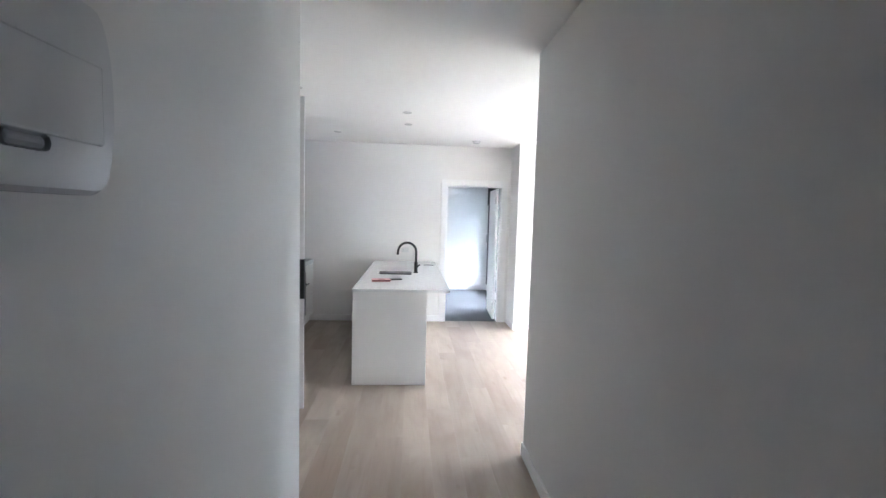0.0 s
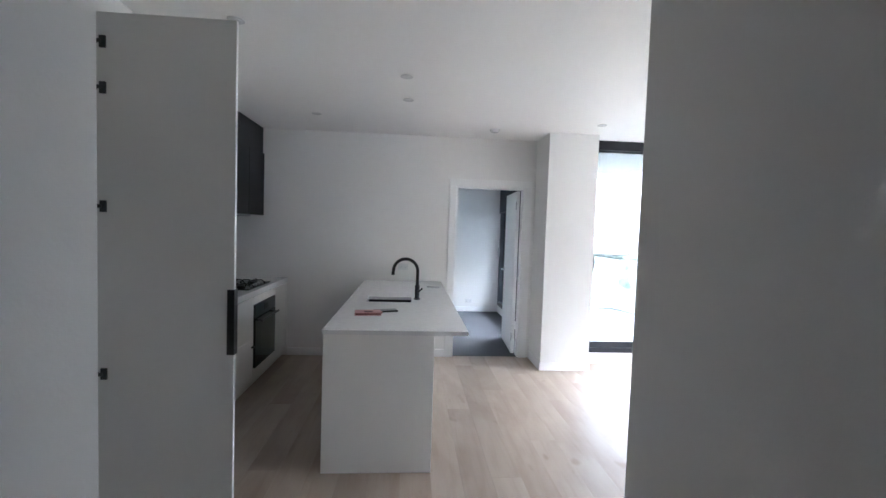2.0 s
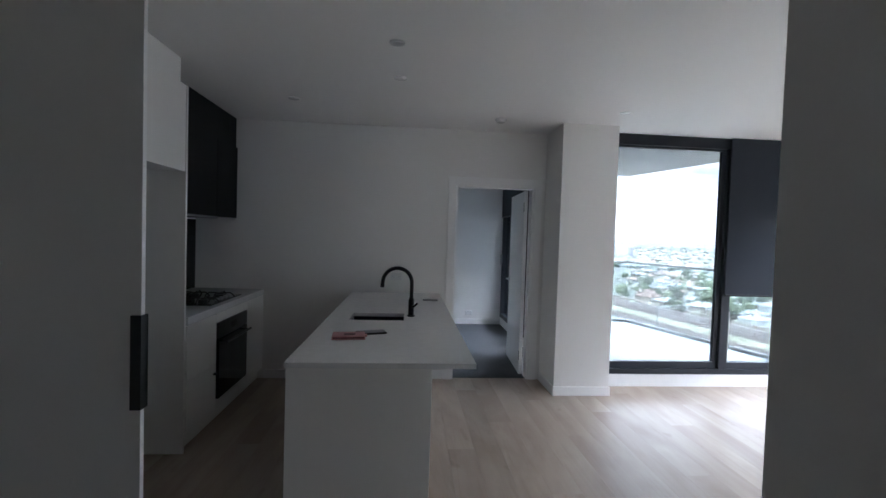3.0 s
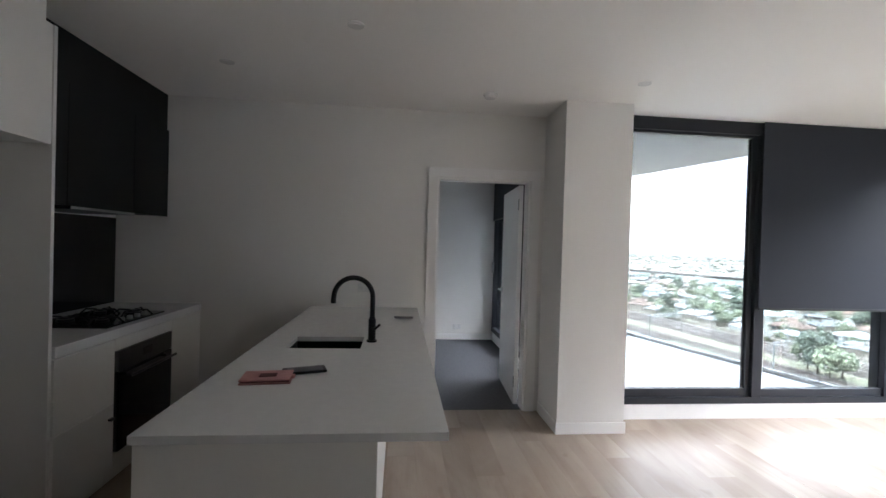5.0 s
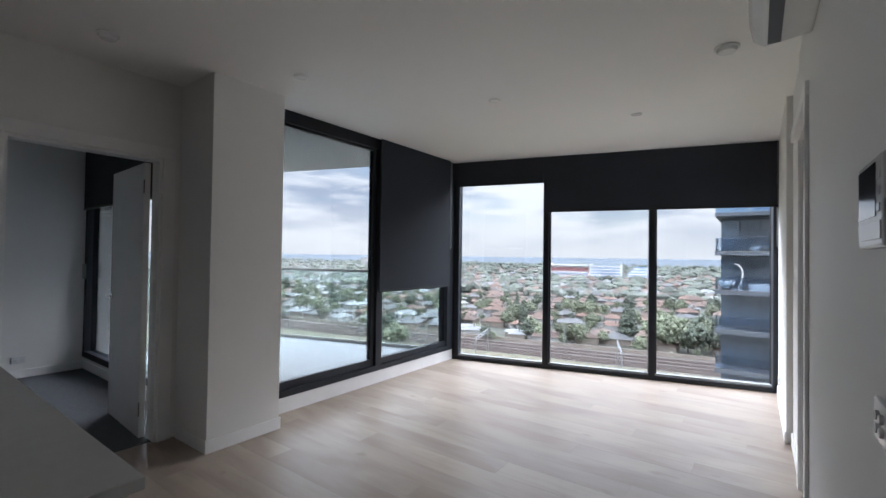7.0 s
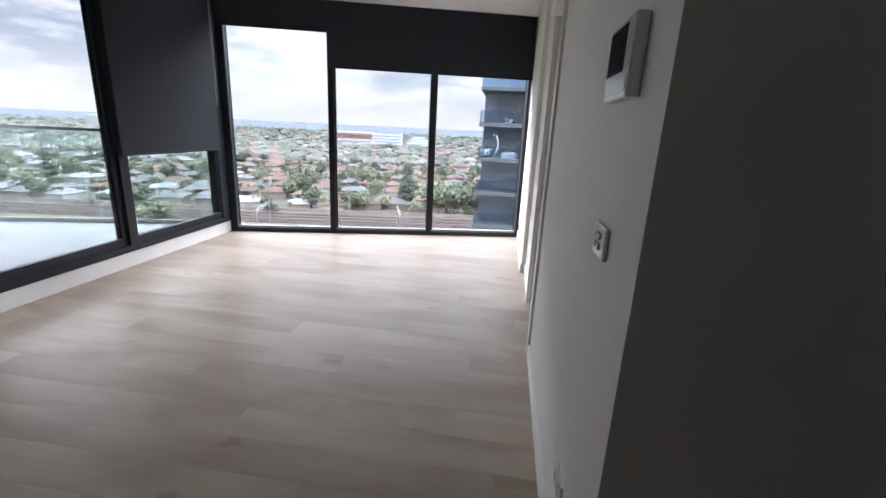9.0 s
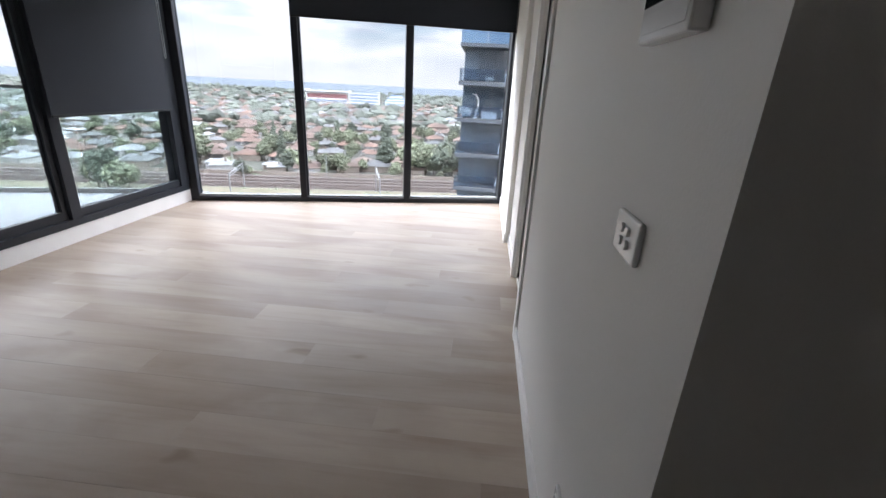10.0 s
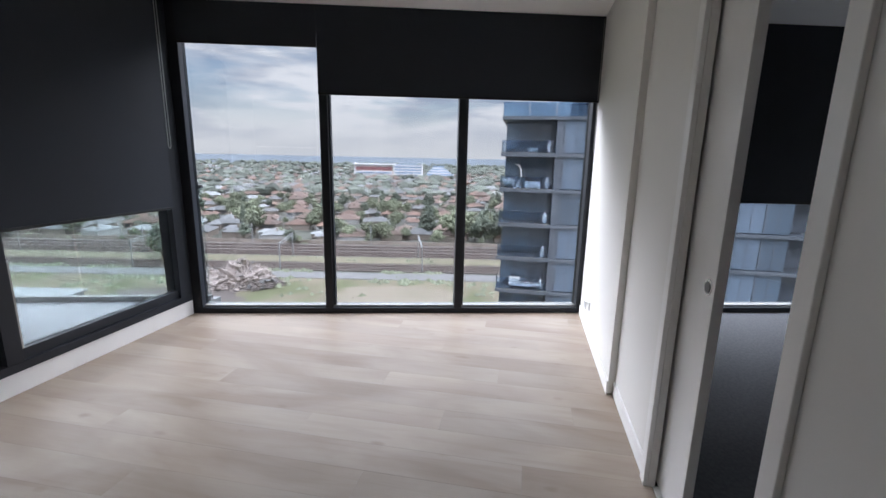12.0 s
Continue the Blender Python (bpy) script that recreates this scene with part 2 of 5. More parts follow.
BALLAST = material("rail_ballast", (0.124, 0.104, 0.094), 0.95, second=(0.088, 0.074, 0.066), scale=0.3, detail=8)
RUST = material("rusty_rail", (0.10, 0.065, 0.05), 0.6, 0.5, scale=1)
ASPH = material("asphalt", (0.10, 0.10, 0.105), 0.9, second=(0.075, 0.075, 0.08), scale=0.4)
PALEROAD = material("concrete_path", (0.176, 0.174, 0.172), 0.9, second=(0.140, 0.138, 0.136), scale=0.2)
SAND = material("bare_sand", (0.232, 0.196, 0.152), 0.95, second=(0.176, 0.156, 0.112), scale=0.15, detail=8)
GALV = material("galvanised_steel", (0.33, 0.34, 0.35), 0.5, 0.4, scale=2)
LEAF = material("foliage", (0.205, 0.222, 0.148), 0.85, second=(0.14, 0.158, 0.106), scale=0.8, vary=0.3, bump=0.5, fine=3, island=0.22)
LEAFD = material("dark_foliage", (0.125, 0.145, 0.108), 0.85, second=(0.085, 0.102, 0.078), scale=0.8, vary=0.25, bump=0.5, fine=3)
BARK = material("bark", (0.10, 0.075, 0.055), 0.9, scale=4, bump=0.5)
TERRA = material("terracotta_roof", (0.185, 0.115, 0.09), 0.85, second=(0.145, 0.092, 0.072), scale=0.7, vary=0.25, island=0.3)
BROWNR = material("brown_tile_roof", (0.165, 0.112, 0.092), 0.85, second=(0.128, 0.09, 0.075), scale=0.7, vary=0.25, island=0.3)
GREYR = material("grey_roof", (0.152, 0.154, 0.156), 0.8, second=(0.120, 0.122, 0.124), scale=0.5, vary=0.25, island=0.3)
PALER = material("pale_metal_roof", (0.272, 0.280, 0.282), 0.7, second=(0.216, 0.224, 0.226), scale=0.4, vary=0.12, island=0.25)
BRICK = material("pale_brick_wall", (0.264, 0.224, 0.192), 0.9, second=(0.216, 0.180, 0.152), scale=0.6, vary=0.2)
HOUSEW = material("white_house_wall", (0.400, 0.396, 0.384), 0.85, scale=0.5, vary=0.1)
DARKWIN = material("dark_window", (0.03, 0.035, 0.04), 0.1, scale=1)
TWALL = material("tower_cladding", (0.115, 0.135, 0.165), 0.5, second=(0.095, 0.11, 0.135), scale=0.5)
TSLAB = material("tower_slab_edge", (0.105, 0.12, 0.145), 0.6, second=(0.085, 0.10, 0.12), scale=0.6)
TGLASS = material("tower_glass", (0.10, 0.135, 0.18), 0.08, second=(0.07, 0.10, 0.14), scale=0.25, vary=0.3, spec=0.8)
CURTAIN = material("tower_curtain", (0.15, 0.20, 0.27), 0.5, second=(0.11, 0.15, 0.205), scale=1.2, stretch=(1, 1.2, 0.1), vary=0.15)
RUBBLE = material("broken_rubble", (0.37, 0.318, 0.292), 0.95, second=(0.24, 0.203, 0.185), scale=1.1, detail=10, bump=0.5, fine=3)
WHITEM = material("white_facade", (0.70, 0.70, 0.70), 0.6, scale=0.2)
REDSEAT = material("red_seating", (0.36, 0.17, 0.175), 0.8, scale=0.3)
BLUEGL = material("blue_facade_glass", (0.17, 0.27, 0.45), 0.2, scale=0.3)
# Greyer than the near foliage: haze of the distance mixed into the colour.
FARLEAF = material("hazed_foliage", (0.142, 0.155, 0.128), 0.95, second=(0.105, 0.118, 0.098), scale=0.05, bump=0.3, fine=1, island=0.4)
# Blue-grey of the hills is distance haze painted into their colour.
HILL = material("hazed_hills", (0.165, 0.188, 0.212), 1.0, second=(0.140, 0.160, 0.182), scale=0.01, spec=0.0)


# ---- mesh helpers ----
def mesh_of(bm, name, mat, smooth=False):
    me = bpy.data.meshes.new(name)
    bm.normal_update()
    bm.to_mesh(me)
    bm.free()
    me.materials.append(mat)
    if smooth:
        for p in me.polygons:
            p.use_smooth = True
    return me


def part(name, bm, mat, parent=None, label="", smooth=False):
    ob = new(name, mesh_of(bm, name, mat, smooth))
    if parent:
        ob.parent = parent
    return tagged(ob, label)


def thing(name, label, category, group="", kind="", at=(0, 0, 0)):
    ob = new(name)
    ob.empty_display_size = 0.05
    ob.location = at
    return tagged(ob, label, category, group, kind)


def add_box(bm, x0, x1, y0, y1, z0, z1, bevel=0.0):
    r = bmesh.ops.create_cube(bm, size=1.0)
    for v in r["verts"]:
        v.co.x = x0 if v.co.x < 0 else x1
        v.co.y = y0 if v.co.y < 0 else y1
        v.co.z = z0 if v.co.z < 0 else z1
    if bevel:
        edges = list({e for v in r["verts"] for e in v.link_edges})
        bmesh.ops.bevel(bm, geom=edges, offset=bevel, segments=2, affect="EDGES", profile=0.5)
    return bm


def box(x0, x1, y0, y1, z0, z1, bevel=0.0):
    return add_box(bmesh.new(), x0, x1, y0, y1, z0, z1, bevel)


def boxes(*specs, bevel=0.0):
    bm = bmesh.new()
    for s in specs:
        add_box(bm, *s, bevel=bevel)
    return bm


def add_cyl(bm, at, r, h, axis="z", r2=None, seg=24, bevel=0.0):
    m = {"z": Matrix.Identity(4), "x": Matrix.Rotation(radians(90), 4, "Y"), "y": Matrix.Rotation(radians(-90), 4, "X")}[axis]
    d = bmesh.ops.create_cone(bm, cap_ends=True, segments=seg, radius1=r, radius2=r if r2 is None else r2, depth=h,
                              matrix=Matrix.Translation(at) @ m)
    if bevel:
        edges = [e for v in d["verts"] for e in v.link_edges if len(e.link_faces) == 2 and any(len(f.verts) > 4 for f in e.link_faces)]
        bmesh.ops.bevel(bm, geom=list(set(edges)), offset=bevel, segments=2, affect="EDGES", profile=0.5)
    return bm


def cyl(at, r, h, axis="z", r2=None, seg=24, bevel=0.0):
    return add_cyl(bmesh.new(), at, r, h, axis, r2, seg, bevel)


def tube(points, r, seg=14):
    """A round bar along points."""
    bm, rings = bmesh.new(), []
    pts = [Vector(p) for p in points]
    for i, p in enumerate(pts):
        d = (pts[min(i + 1, len(pts) - 1)] - pts[max(i - 1, 0)]).normalized()
        side = d.cross(Vector((0, 1, 0.001))).normalized()
        up = side.cross(d)
        rings.append([bm.verts.new(p + r * (math.cos(a) * side + math.sin(a) * up))
                      for a in (2 * math.pi * k / seg for k in range(seg))])
    for a, b in zip(rings, rings[1:]):
        for k in range(seg):
            bm.faces.new((a[k], a[(k + 1) % seg], b[(k + 1) % seg], b[k]))
    bm.faces.new(rings[0]), bm.faces.new(rings[-1][::-1])
    bmesh.ops.recalc_face_normals(bm, faces=bm.faces)
    return bm


def prism(outline, z0, z1):
    """A flat plan outline raised from z0 to z1."""
    bm = bmesh.new()
    low = [bm.verts.new((x, y, z0)) for x, y in outline]
    top = [bm.verts.new((x, y, z1)) for x, y in outline]
    bm.faces.new(low[::-1]), bm.faces.new(top)
    for i in range(len(low)):
        j = (i + 1) % len(low)
        bm.faces.new((low[i], low[j], top[j], top[i]))
    bmesh.ops.recalc_face_normals(bm, faces=bm.faces)
    return bm


def structure(name, bm, mat, label, category):
    return tagged(part(name, bm, mat), label, category, kind="structure")


# ---- plan ----
H = 2.62                      # ceiling
HL, HR = -0.748, 0.548        # faces of the hall's walls
FAR = 6.58                    # wall with the bedroom door
NEAR = 2.88                   # wall with the switch
SY = 6.38                     # sliding door to the balcony
KX = -2.33                    # wall behind the kitchen
BED = 9.45                    # far wall of the bedroom
BX = 1.44                     # glazed side of the bedroom
CX, CY, SKEW = 4.592, 6.348, -75.72   # corner of the slanted window wall, and its turn

# ---- structure ----
structure("wall_hall_left", box(HL - 0.1, HL, -1.6, 2.18, 0, H), PAINT, "white painted plaster wall along the hall", "wall")
structure("wall_kitchen_return", box(KX - 0.1, HL - 0.1, 2.08, 2.18, 0, H), PAINT, "white painted wall beside the tall cupboards", "wall")
structure("wall_hall_right", box(HR, HR + 0.11, -1.6, NEAR, 0, H), PAINT, "white painted plaster wall along the hall, ending at the living room", "wall")
structure("wall_hall_end", box(HL - 0.1, HR + 0.11, -1.72, -1.6, 0, H), PAINT, "white painted wall closing the hall", "wall")
structure("wall_kitchen", box(KX - 0.1, KX, 2.18, FAR + 0.12, 0, H), PAINT, "white painted wall behind the kitchen", "wall")
DX0, DX1, DZ = 0.29, 1.115, 2.05
structure("wall_far", boxes((KX, DX0, FAR, FAR + 0.12, 0, H), (DX1, 1.24, FAR, FAR + 0.12, 0, H), (DX0, DX1, FAR, FAR + 0.12, DZ, H)),
          PAINT, "white painted wall with an opening for the bedroom door", "wall")
structure("column", box(1.24, 1.79, 6.10, FAR + 0.12, 0, H), PAINT, "white painted square column beside the sliding door", "column")
structure("wall_near_hall", boxes((HR + 0.11, 2.30, NEAR - 0.12, NEAR, 0, H), (2.30, 3.145, NEAR - 0.12, NEAR - 0.02, 2.10, H)),
          PAINT, "white painted wall with switch and intercom", "wall")
pocket = tagged(new("wall_near_pocket"), "white painted wall with a pocket for the sliding door", "wall", kind="structure")
part("front_leaf", box(3.145, 3.95, 2.815, 2.845, 0, H), PAINT, pocket)
part("back_leaf", box(3.20, 3.95, 2.725, 2.755, 0, H), PAINT, pocket)
part("pocket_end", box(3.89, 3.95, 2.755, 2.815, 0, H), PAINT, pocket)
structure("wall_near_window", box(3.95, 5.57, 2.725, 2.885, 0, H), PAINT, "white painted wall beside the windows", "wall")
structure("slider_upstand", box(1.79, 4.56, 6.366, 6.50, 0, 0.130), GLOSSW, "white painted upstand under the sliding door", "sill")
# bedroom
structure("wall_bedroom_far", box(-1.9, 1.9, BED, BED + 0.1, 0, H), PAINT, "white painted bedroom wall", "wall")
structure("wall_bedroom_left", box(-2.0, -1.9, FAR + 0.12, BED + 0.1, 0, H), PAINT, "white painted bedroom wall", "wall")
structure("wall_bedroom_window", boxes((BX, 1.79, FAR + 0.12, 6.95, 0, H), (BX, BX + 0.12, 6.95, BED, 0, 0.14)), PAINT,
          "white painted bedroom wall under the glazing", "wall")
# second room
structure("wall_study_back", box(HR + 0.11, 6.40, -0.3, -0.2, 0, H), PAINT, "white painted wall of the second room", "wall")

def PLATE(z0, z1):
    """The whole flat's outline, with its slanted window side."""
    return prism([(-2.5, -1.72), (6.75, -1.72), (4.70, 6.50), (1.79, 6.50), (1.79, BED + 0.1), (-2.5, BED + 0.1)], z0, z1)


structure("ceiling", PLATE(H, H + 0.2), CEIL,
          "white painted flat plaster ceiling", "ceiling")
structure("subfloor", PLATE(-0.3, -0.014), OAKB,
          "floor slab under the boards", "floor")
structure("floor_bedroom", box(-1.9, BX, FAR + 0.03, BED, -0.014, 0.004), CARPET, "charcoal grey carpet of the bedroom", "carpet")
structure("floor_study", prism([(HR + 0.11, -0.2), (6.20, -0.2), (5.44, NEAR - 0.07), (HR + 0.11, NEAR - 0.07)], -0.014, 0.004), CARPET, "charcoal grey carpet of the second room", "carpet")


def skirting(x0, x1, y0, y1, h=0.09):
    structure("baseboard", box(x0, x1, y0, y1, 0, h, 0.003), GLOSSW, "white painted baseboard along the wall", "baseboard")


skirting(HL, HL + 0.012, -1.6, 2.18)
skirting(HR - 0.012, HR, -1.6, NEAR + 0.012)
skirting(HR, 2.235, NEAR, NEAR + 0.012)
skirting(3.21, 3.935, 2.845, 2.857)
skirting(3.935, 5.42, 2.885, 2.897)
skirting(-1.64, -0.79, FAR - 0.012, FAR)
skirting(-0.06, 0.205, FAR - 0.012, FAR)
skirting(1.228, 1.24, 6.088, FAR - 0.02)
skirting(1.24, 1.802, 6.088, 6.10)
skirting(-1.9, BX - 0.02, BED - 0.012, BED)
skirting(BX - 0.012, BX, 6.95, BED - 0.012, 0.10)


def architrave(x0, x1, ztop, y0, y1, w, label):
    t = thing("trim", label, "door trim", kind="structure")
    part("side_trim", box(x0 - w, x0, y0, y1, 0, ztop, 0.003), GLOSSW, t)
    part("side_trim", box(x1, x1 + w, y0, y1, 0, ztop, 0.003), GLOSSW, t)
    part("head_trim", box(x0 - w, x1 + w, y0, y1, ztop, ztop + w, 0.003), GLOSSW, t)
    return t


tr = architrave(DX0, DX1, DZ, FAR - 0.018, FAR - 0.0005, 0.085, "white painted frame round the bedroom door")
part("jamb", box(DX0, DX0 + 0.018, FAR, FAR + 0.12, 0, DZ), GLOSSW, tr)
part("jamb", box(DX1 - 0.018, DX1, FAR, FAR + 0.12, 0, DZ), GLOSSW, tr)
part("jamb", box(DX0 + 0.018, DX1 - 0.018, FAR, FAR + 0.12, DZ - 0.018, DZ), GLOSSW, tr)

# bedroom door leaf, open into the bedroom
door = thing("door_1", "white painted flush door, standing open into the bedroom", "door", kind="structure", at=(DX1 - 0.044, FAR + 0.128, 0))
door.rotation_euler = (0, 0, radians(-93.5))
part("leaf", box(-0.80, -0.006, -0.02, 0.018, 0.012, DZ - 0.022, 0.002), GLOSSW, door)
rose = part("handle", cyl((-0.74, 0.026, 1.0), 0.026, 0.012, "y", bevel=0.002), CHROME, door, "brushed chrome lever handle")
part("lever", box(-0.745, -0.63, 0.05, 0.066, 0.99, 1.008, 0.005), CHROME, rose)
part("stem", cyl((-0.74, 0.04, 1.0), 0.009, 0.03, "y"), CHROME, rose)
rose = part("handle", cyl((-0.74, -0.026, 1.0), 0.026, 0.012, "y", bevel=0.002), CHROME, door, "brushed chrome lever handle")
part("lever", box(-0.745, -0.63, -0.068, -0.052, 0.99, 1.008, 0.005), CHROME, rose)
part("stem", cyl((-0.74, -0.04, 1.0), 0.009, 0.04, "y"), CHROME, rose)
for z in (0.22, 1.85):
    part("hinge", boxes((-0.012, 0.004, -0.024, -0.0205, z - 0.05, z + 0.05)), DGREYM, door, "steel butt hinge")

# pocket sliding door to the second room
tr2 = thing("trim", "white painted frame round the pocket door", "door trim", kind="structure")
part("side_trim", box(2.235, 2.30, NEAR, NEAR + 0.016, 0, 2.10, 0.003), GLOSSW, tr2)
part("jamb", box(2.30, 2.318, NEAR - 0.12, NEAR + 0.004, 0, 2.10), GLOSSW, tr2)
part("side_trim", box(3.145, 3.205, 2.8455, 2.866, 0, 2.10, 0.003), GLOSSW, tr2)
part("head_trim", box(2.235, 3.205, NEAR - 0.0195, NEAR + 0.016, 2.10, 2.165, 0.003), GLOSSW, tr2)
part("floor_track", box(2.318, 3.145, 2.775, 2.825, 0.0, 0.006), GLOSSW, tr2)
pd = thing("door_2", "white painted sliding pocket door, half open", "door", kind="structure")
part("leaf", box(2.885, 3.73, 2.767, 2.803, 0.01, 2.09, 0.002), GLOSSW, pd)
pull = part("finger_pull", cyl((2.935, 2.8035, 1.00), 0.03, 0.006, "y", bevel=0.0015), CHROME, pd, "round chrome finger pull")
# Dark disc gives the shade of the pull's hollow by its colour.
part("recess", cyl((2.935, 2.8065, 1.00), 0.021, 0.004, "y"), DGREY, pull)

# ---- windows ----
def pane(name, x0, x1, y0, y1, z0, z1, parent, mat=None):
    ob = part(name, box(x0, x1, y0, y1, z0, z1), mat or GLASS, parent)
    ob.visible_shadow = False
    return ob


def facade(name, label, category, kind=""):
    """An empty at the corner: its x runs along the slanted window wall, its y points outside."""
    t = thing(name, label, category, kind=kind, at=(CX, CY, 0))
    t.rotation_euler = (0, 0, radians(SKEW))
    return t


def window_wall():
    w = facade("window_1", "full-height black aluminium window wall with three clear panes", "window", "structure")
    a, b = -0.02, 0.10
    part("bottom_rail", box(-0.06, 3.60, a, b, 0, 0.05, 0.002), BLACK, w)
    part("glazing_bead", box(0.05, 3.53, a + 0.035, b, 0.05, 0.068, 0.002), TRIMMETAL, w)
    part("head_rail", box(-0.06, 3.60, a, b, 2.42, H, 0.002), BLACK, w)
    part("side_stile", box(3.525, 3.60, a, b, 0.05, 2.42, 0.002), BLACK, w)
    part("corner_post", box(-0.06, 0.055, a, b, 0.05, 2.42, 0.002), BLACK, w)
    for s in (1.195, 2.385):
        part("mullion", box(s - 0.034, s + 0.034, a, b, 0.05, 2.42, 0.002), BLACK, w)
        part("mullion_bead", box(s + 0.034, s + 0.052, a + 0.035, b - 0.02, 0.068, 2.42, 0.002), BLACK, w)
    for s0, s1 in ((0.055, 1.161), (1.229, 2.351), (2.419, 3.525)):
        pane("pane", s0, s1, 0.045, 0.055, 0.05, 2.42, w)
    return w


def study_window():
    w = facade("window_2", "full-height black aluminium window of the second room", "window", "structure")
    a, b = -0.02, 0.10
    part("bottom_rail", box(3.74, 6.80, a, b, 0, 0.05, 0.002), BLACK, w)
    part("glazing_bead", box(3.84, 6.70, a + 0.035, b, 0.05, 0.068, 0.002), TRIMMETAL, w)
    part("head_rail", box(3.74, 6.80, a, b, 2.42, H, 0.002), BLACK, w)
    for s in (3.78, 6.24, 6.76):
        part("mullion", box(s - 0.04, s + 0.04, a, b, 0.05, 2.42, 0.002), BLACK, w)
    for s0, s1 in ((3.82, 6.20), (6.28, 6.72)):
        pane("pane", s0, s1, 0.045, 0.055, 0.05, 2.42, w)
    return w


def balcony_slider():
    w = thing("window_3", "black aluminium sliding door to the balcony, closed", "sliding door", kind="structure")
    z0, y0, y1, zt = 0.132, SY - 0.02, SY + 0.12, 2.512
    part("threshold", box(1.79, 4.558, y0, y1, z0, z0 + 0.055, 0.002), BLACK, w)
    part("head_rail", box(1.79, 4.558, y0, y1, zt, H - 0.001, 0.002), BLACK, w)
    part("corner_post", box(4.43, 4.558, y0, y1, z0 + 0.055, zt, 0.002), BLACK, w)
    part("corner_filler", box(4.56, 4.69, SY - 0.015, SY + 0.125, 0, H - 0.001), BLACK, w)
    part("fixed_mullion", box(3.115, 3.205, y0, y1, z0 + 0.055, zt, 0.002), BLACK, w)
    part("sliding_sash", boxes((1.80, 3.068, SY + 0.01, SY + 0.05, 0.189, 0.258), (1.80, 3.068, SY + 0.01, SY + 0.05, 2.488, 2.51),
                               (1.80, 1.86, SY + 0.01, SY + 0.05, 0.258, 2.488), (3.068, 3.11, SY + 0.01, SY + 0.05, 0.189, 2.51)), BLACK, w)
    pane("pane", 1.86, 3.068, SY + 0.025, SY + 0.035, 0.258, 2.488, w)
    part("bottom_rail", box(3.205, 4.43, SY + 0.0, SY + 0.06, 0.189, 0.255, 0.002), BLACK, w)
    pane("pane", 3.205, 4.43, SY + 0.03, SY + 0.04, 0.255, zt, w)
    part("glazing_bead", box(3.205, 3.228, SY + 0.0, SY + 0.025, 0.255, 0.80, 0.002), TRIMMETAL, w)
    part("pull_handle", tube([(1.875, SY + 0.012, 1.12), (1.90, SY - 0.03, 1.125), (1.91, SY - 0.035, 1.2), (1.90, SY - 0.03, 1.275),
                              (1.875, SY + 0.012, 1.28)], 0.009), BLACK, w, "black D-shaped pull handle")
    return w


def bedroom_slider():
    w = thing("window_4", "black aluminium sliding door of the bedroom", "sliding door", kind="structure")
    a, b = BX - 0.02, BX + 0.10
    part("threshold", box(a, b, 6.95, BED, 0.142, 0.21, 0.002), BLACK, w)
    part("head_rail", box(a, b, 6.95, BED, 2.49, H, 0.002), BLACK, w)
    for y0, y1 in ((6.95, 7.075), (8.15, 8.275), (BED - 0.09, BED - 0.014)):
        part("stile", box(a, b, y0, y1, 0.21, 2.49, 0.002), BLACK, w)
    for y0, y1 in ((7.075, 8.15), (8.275, BED - 0.09)):
        pane("pane", BX + 0.035, BX + 0.045, y0, y1, 0.21, 2.49, w)
    part("pull_handle", box(a - 0.035, a, BED - 0.085, BED - 0.065, 1.05, 1.22, 0.006), STEEL, w, "brushed steel pull handle")
    return w


window_wall(), study_window(), balcony_slider(), bedroom_slider()


def blind(t, x0, x1, y, z, chain=None, across=False):
    """A roller blind let down to z, of fabric hung from the ceiling."""
    def slab(a, b, c, d, e, f, bevel=0.0):
        return box(c, d, a, b, e, f, bevel) if across else box(a, b, c, d, e, f, bevel)
    part("fabric", slab(x0, x1, y, y + 0.004, z, H - 0.004), BLIND, t)
    part("bottom_bar", slab(x0, x1, y - 0.006, y + 0.010, z - 0.012, z + 0.006, 0.003), MBLACK, t)
    if chain:
        cx, zb = chain
        part("chain", tube([(cx, y, H - 0.02), (cx, y, zb + 0.02), (cx + 0.012, y, zb), (cx + 0.024, y, zb + 0.02), (cx + 0.024, y, H - 0.02)],
                           0.0035, 6), TRIMMETAL, t, "fine beaded pull chain")
    return tagged(t, group="roller blinds")


blind(thing("roller_blind", "charcoal roller blind let most of the way down over glass", "roller blind"), 3.115, 4.405, 6.32, 0.985, (4.42, 1.46))
blind(facade("roller_blind", "charcoal roller blind rolled nearly to the top", "roller blind"), 0.06, 1.1635, -0.05, 2.305)
blind(facade("roller_blind", "charcoal roller blind let down a quarter over two panes", "roller blind"), 1.165, 3.585, -0.05, 1.94, (3.55, 1.5))
blind(facade("roller_blind", "charcoal roller blind let halfway down in the second room", "roller blind"), 3.82, 6.6, -0.05, 1.09)
blind(thing("roller_blind", "charcoal roller blind in the bedroom, let down a quarter", "roller blind"), 6.95, BED - 0.02, BX - 0.04, 1.86, across=True)

# ---- balcony ----
EDGE = ((1.65, 10.0), (3.98, 10.0), (4.99, 6.52))
structure("balcony_slab", prism([(1.64, 6.505), (1.64, 10.1), (4.06, 10.1), (5.10, 6.505)], -0.3, -0.02), TILE, "pale concrete slab of the balcony", "balcony floor")
structure("balcony_soffit", prism([(1.64, 6.505), (1.64, 10.1), (4.00, 10.1), (5.03, 6.505)], 2.764, 3.0), SOFFIT, "grey painted concrete soffit over the balcony", "soffit")
structure("facade_fascia", boxes((1.79, 4.70, 6.46, 6.50, H + 0.2, 3.1)), SOFFIT, "grey fascia above the sliding door", "fascia")


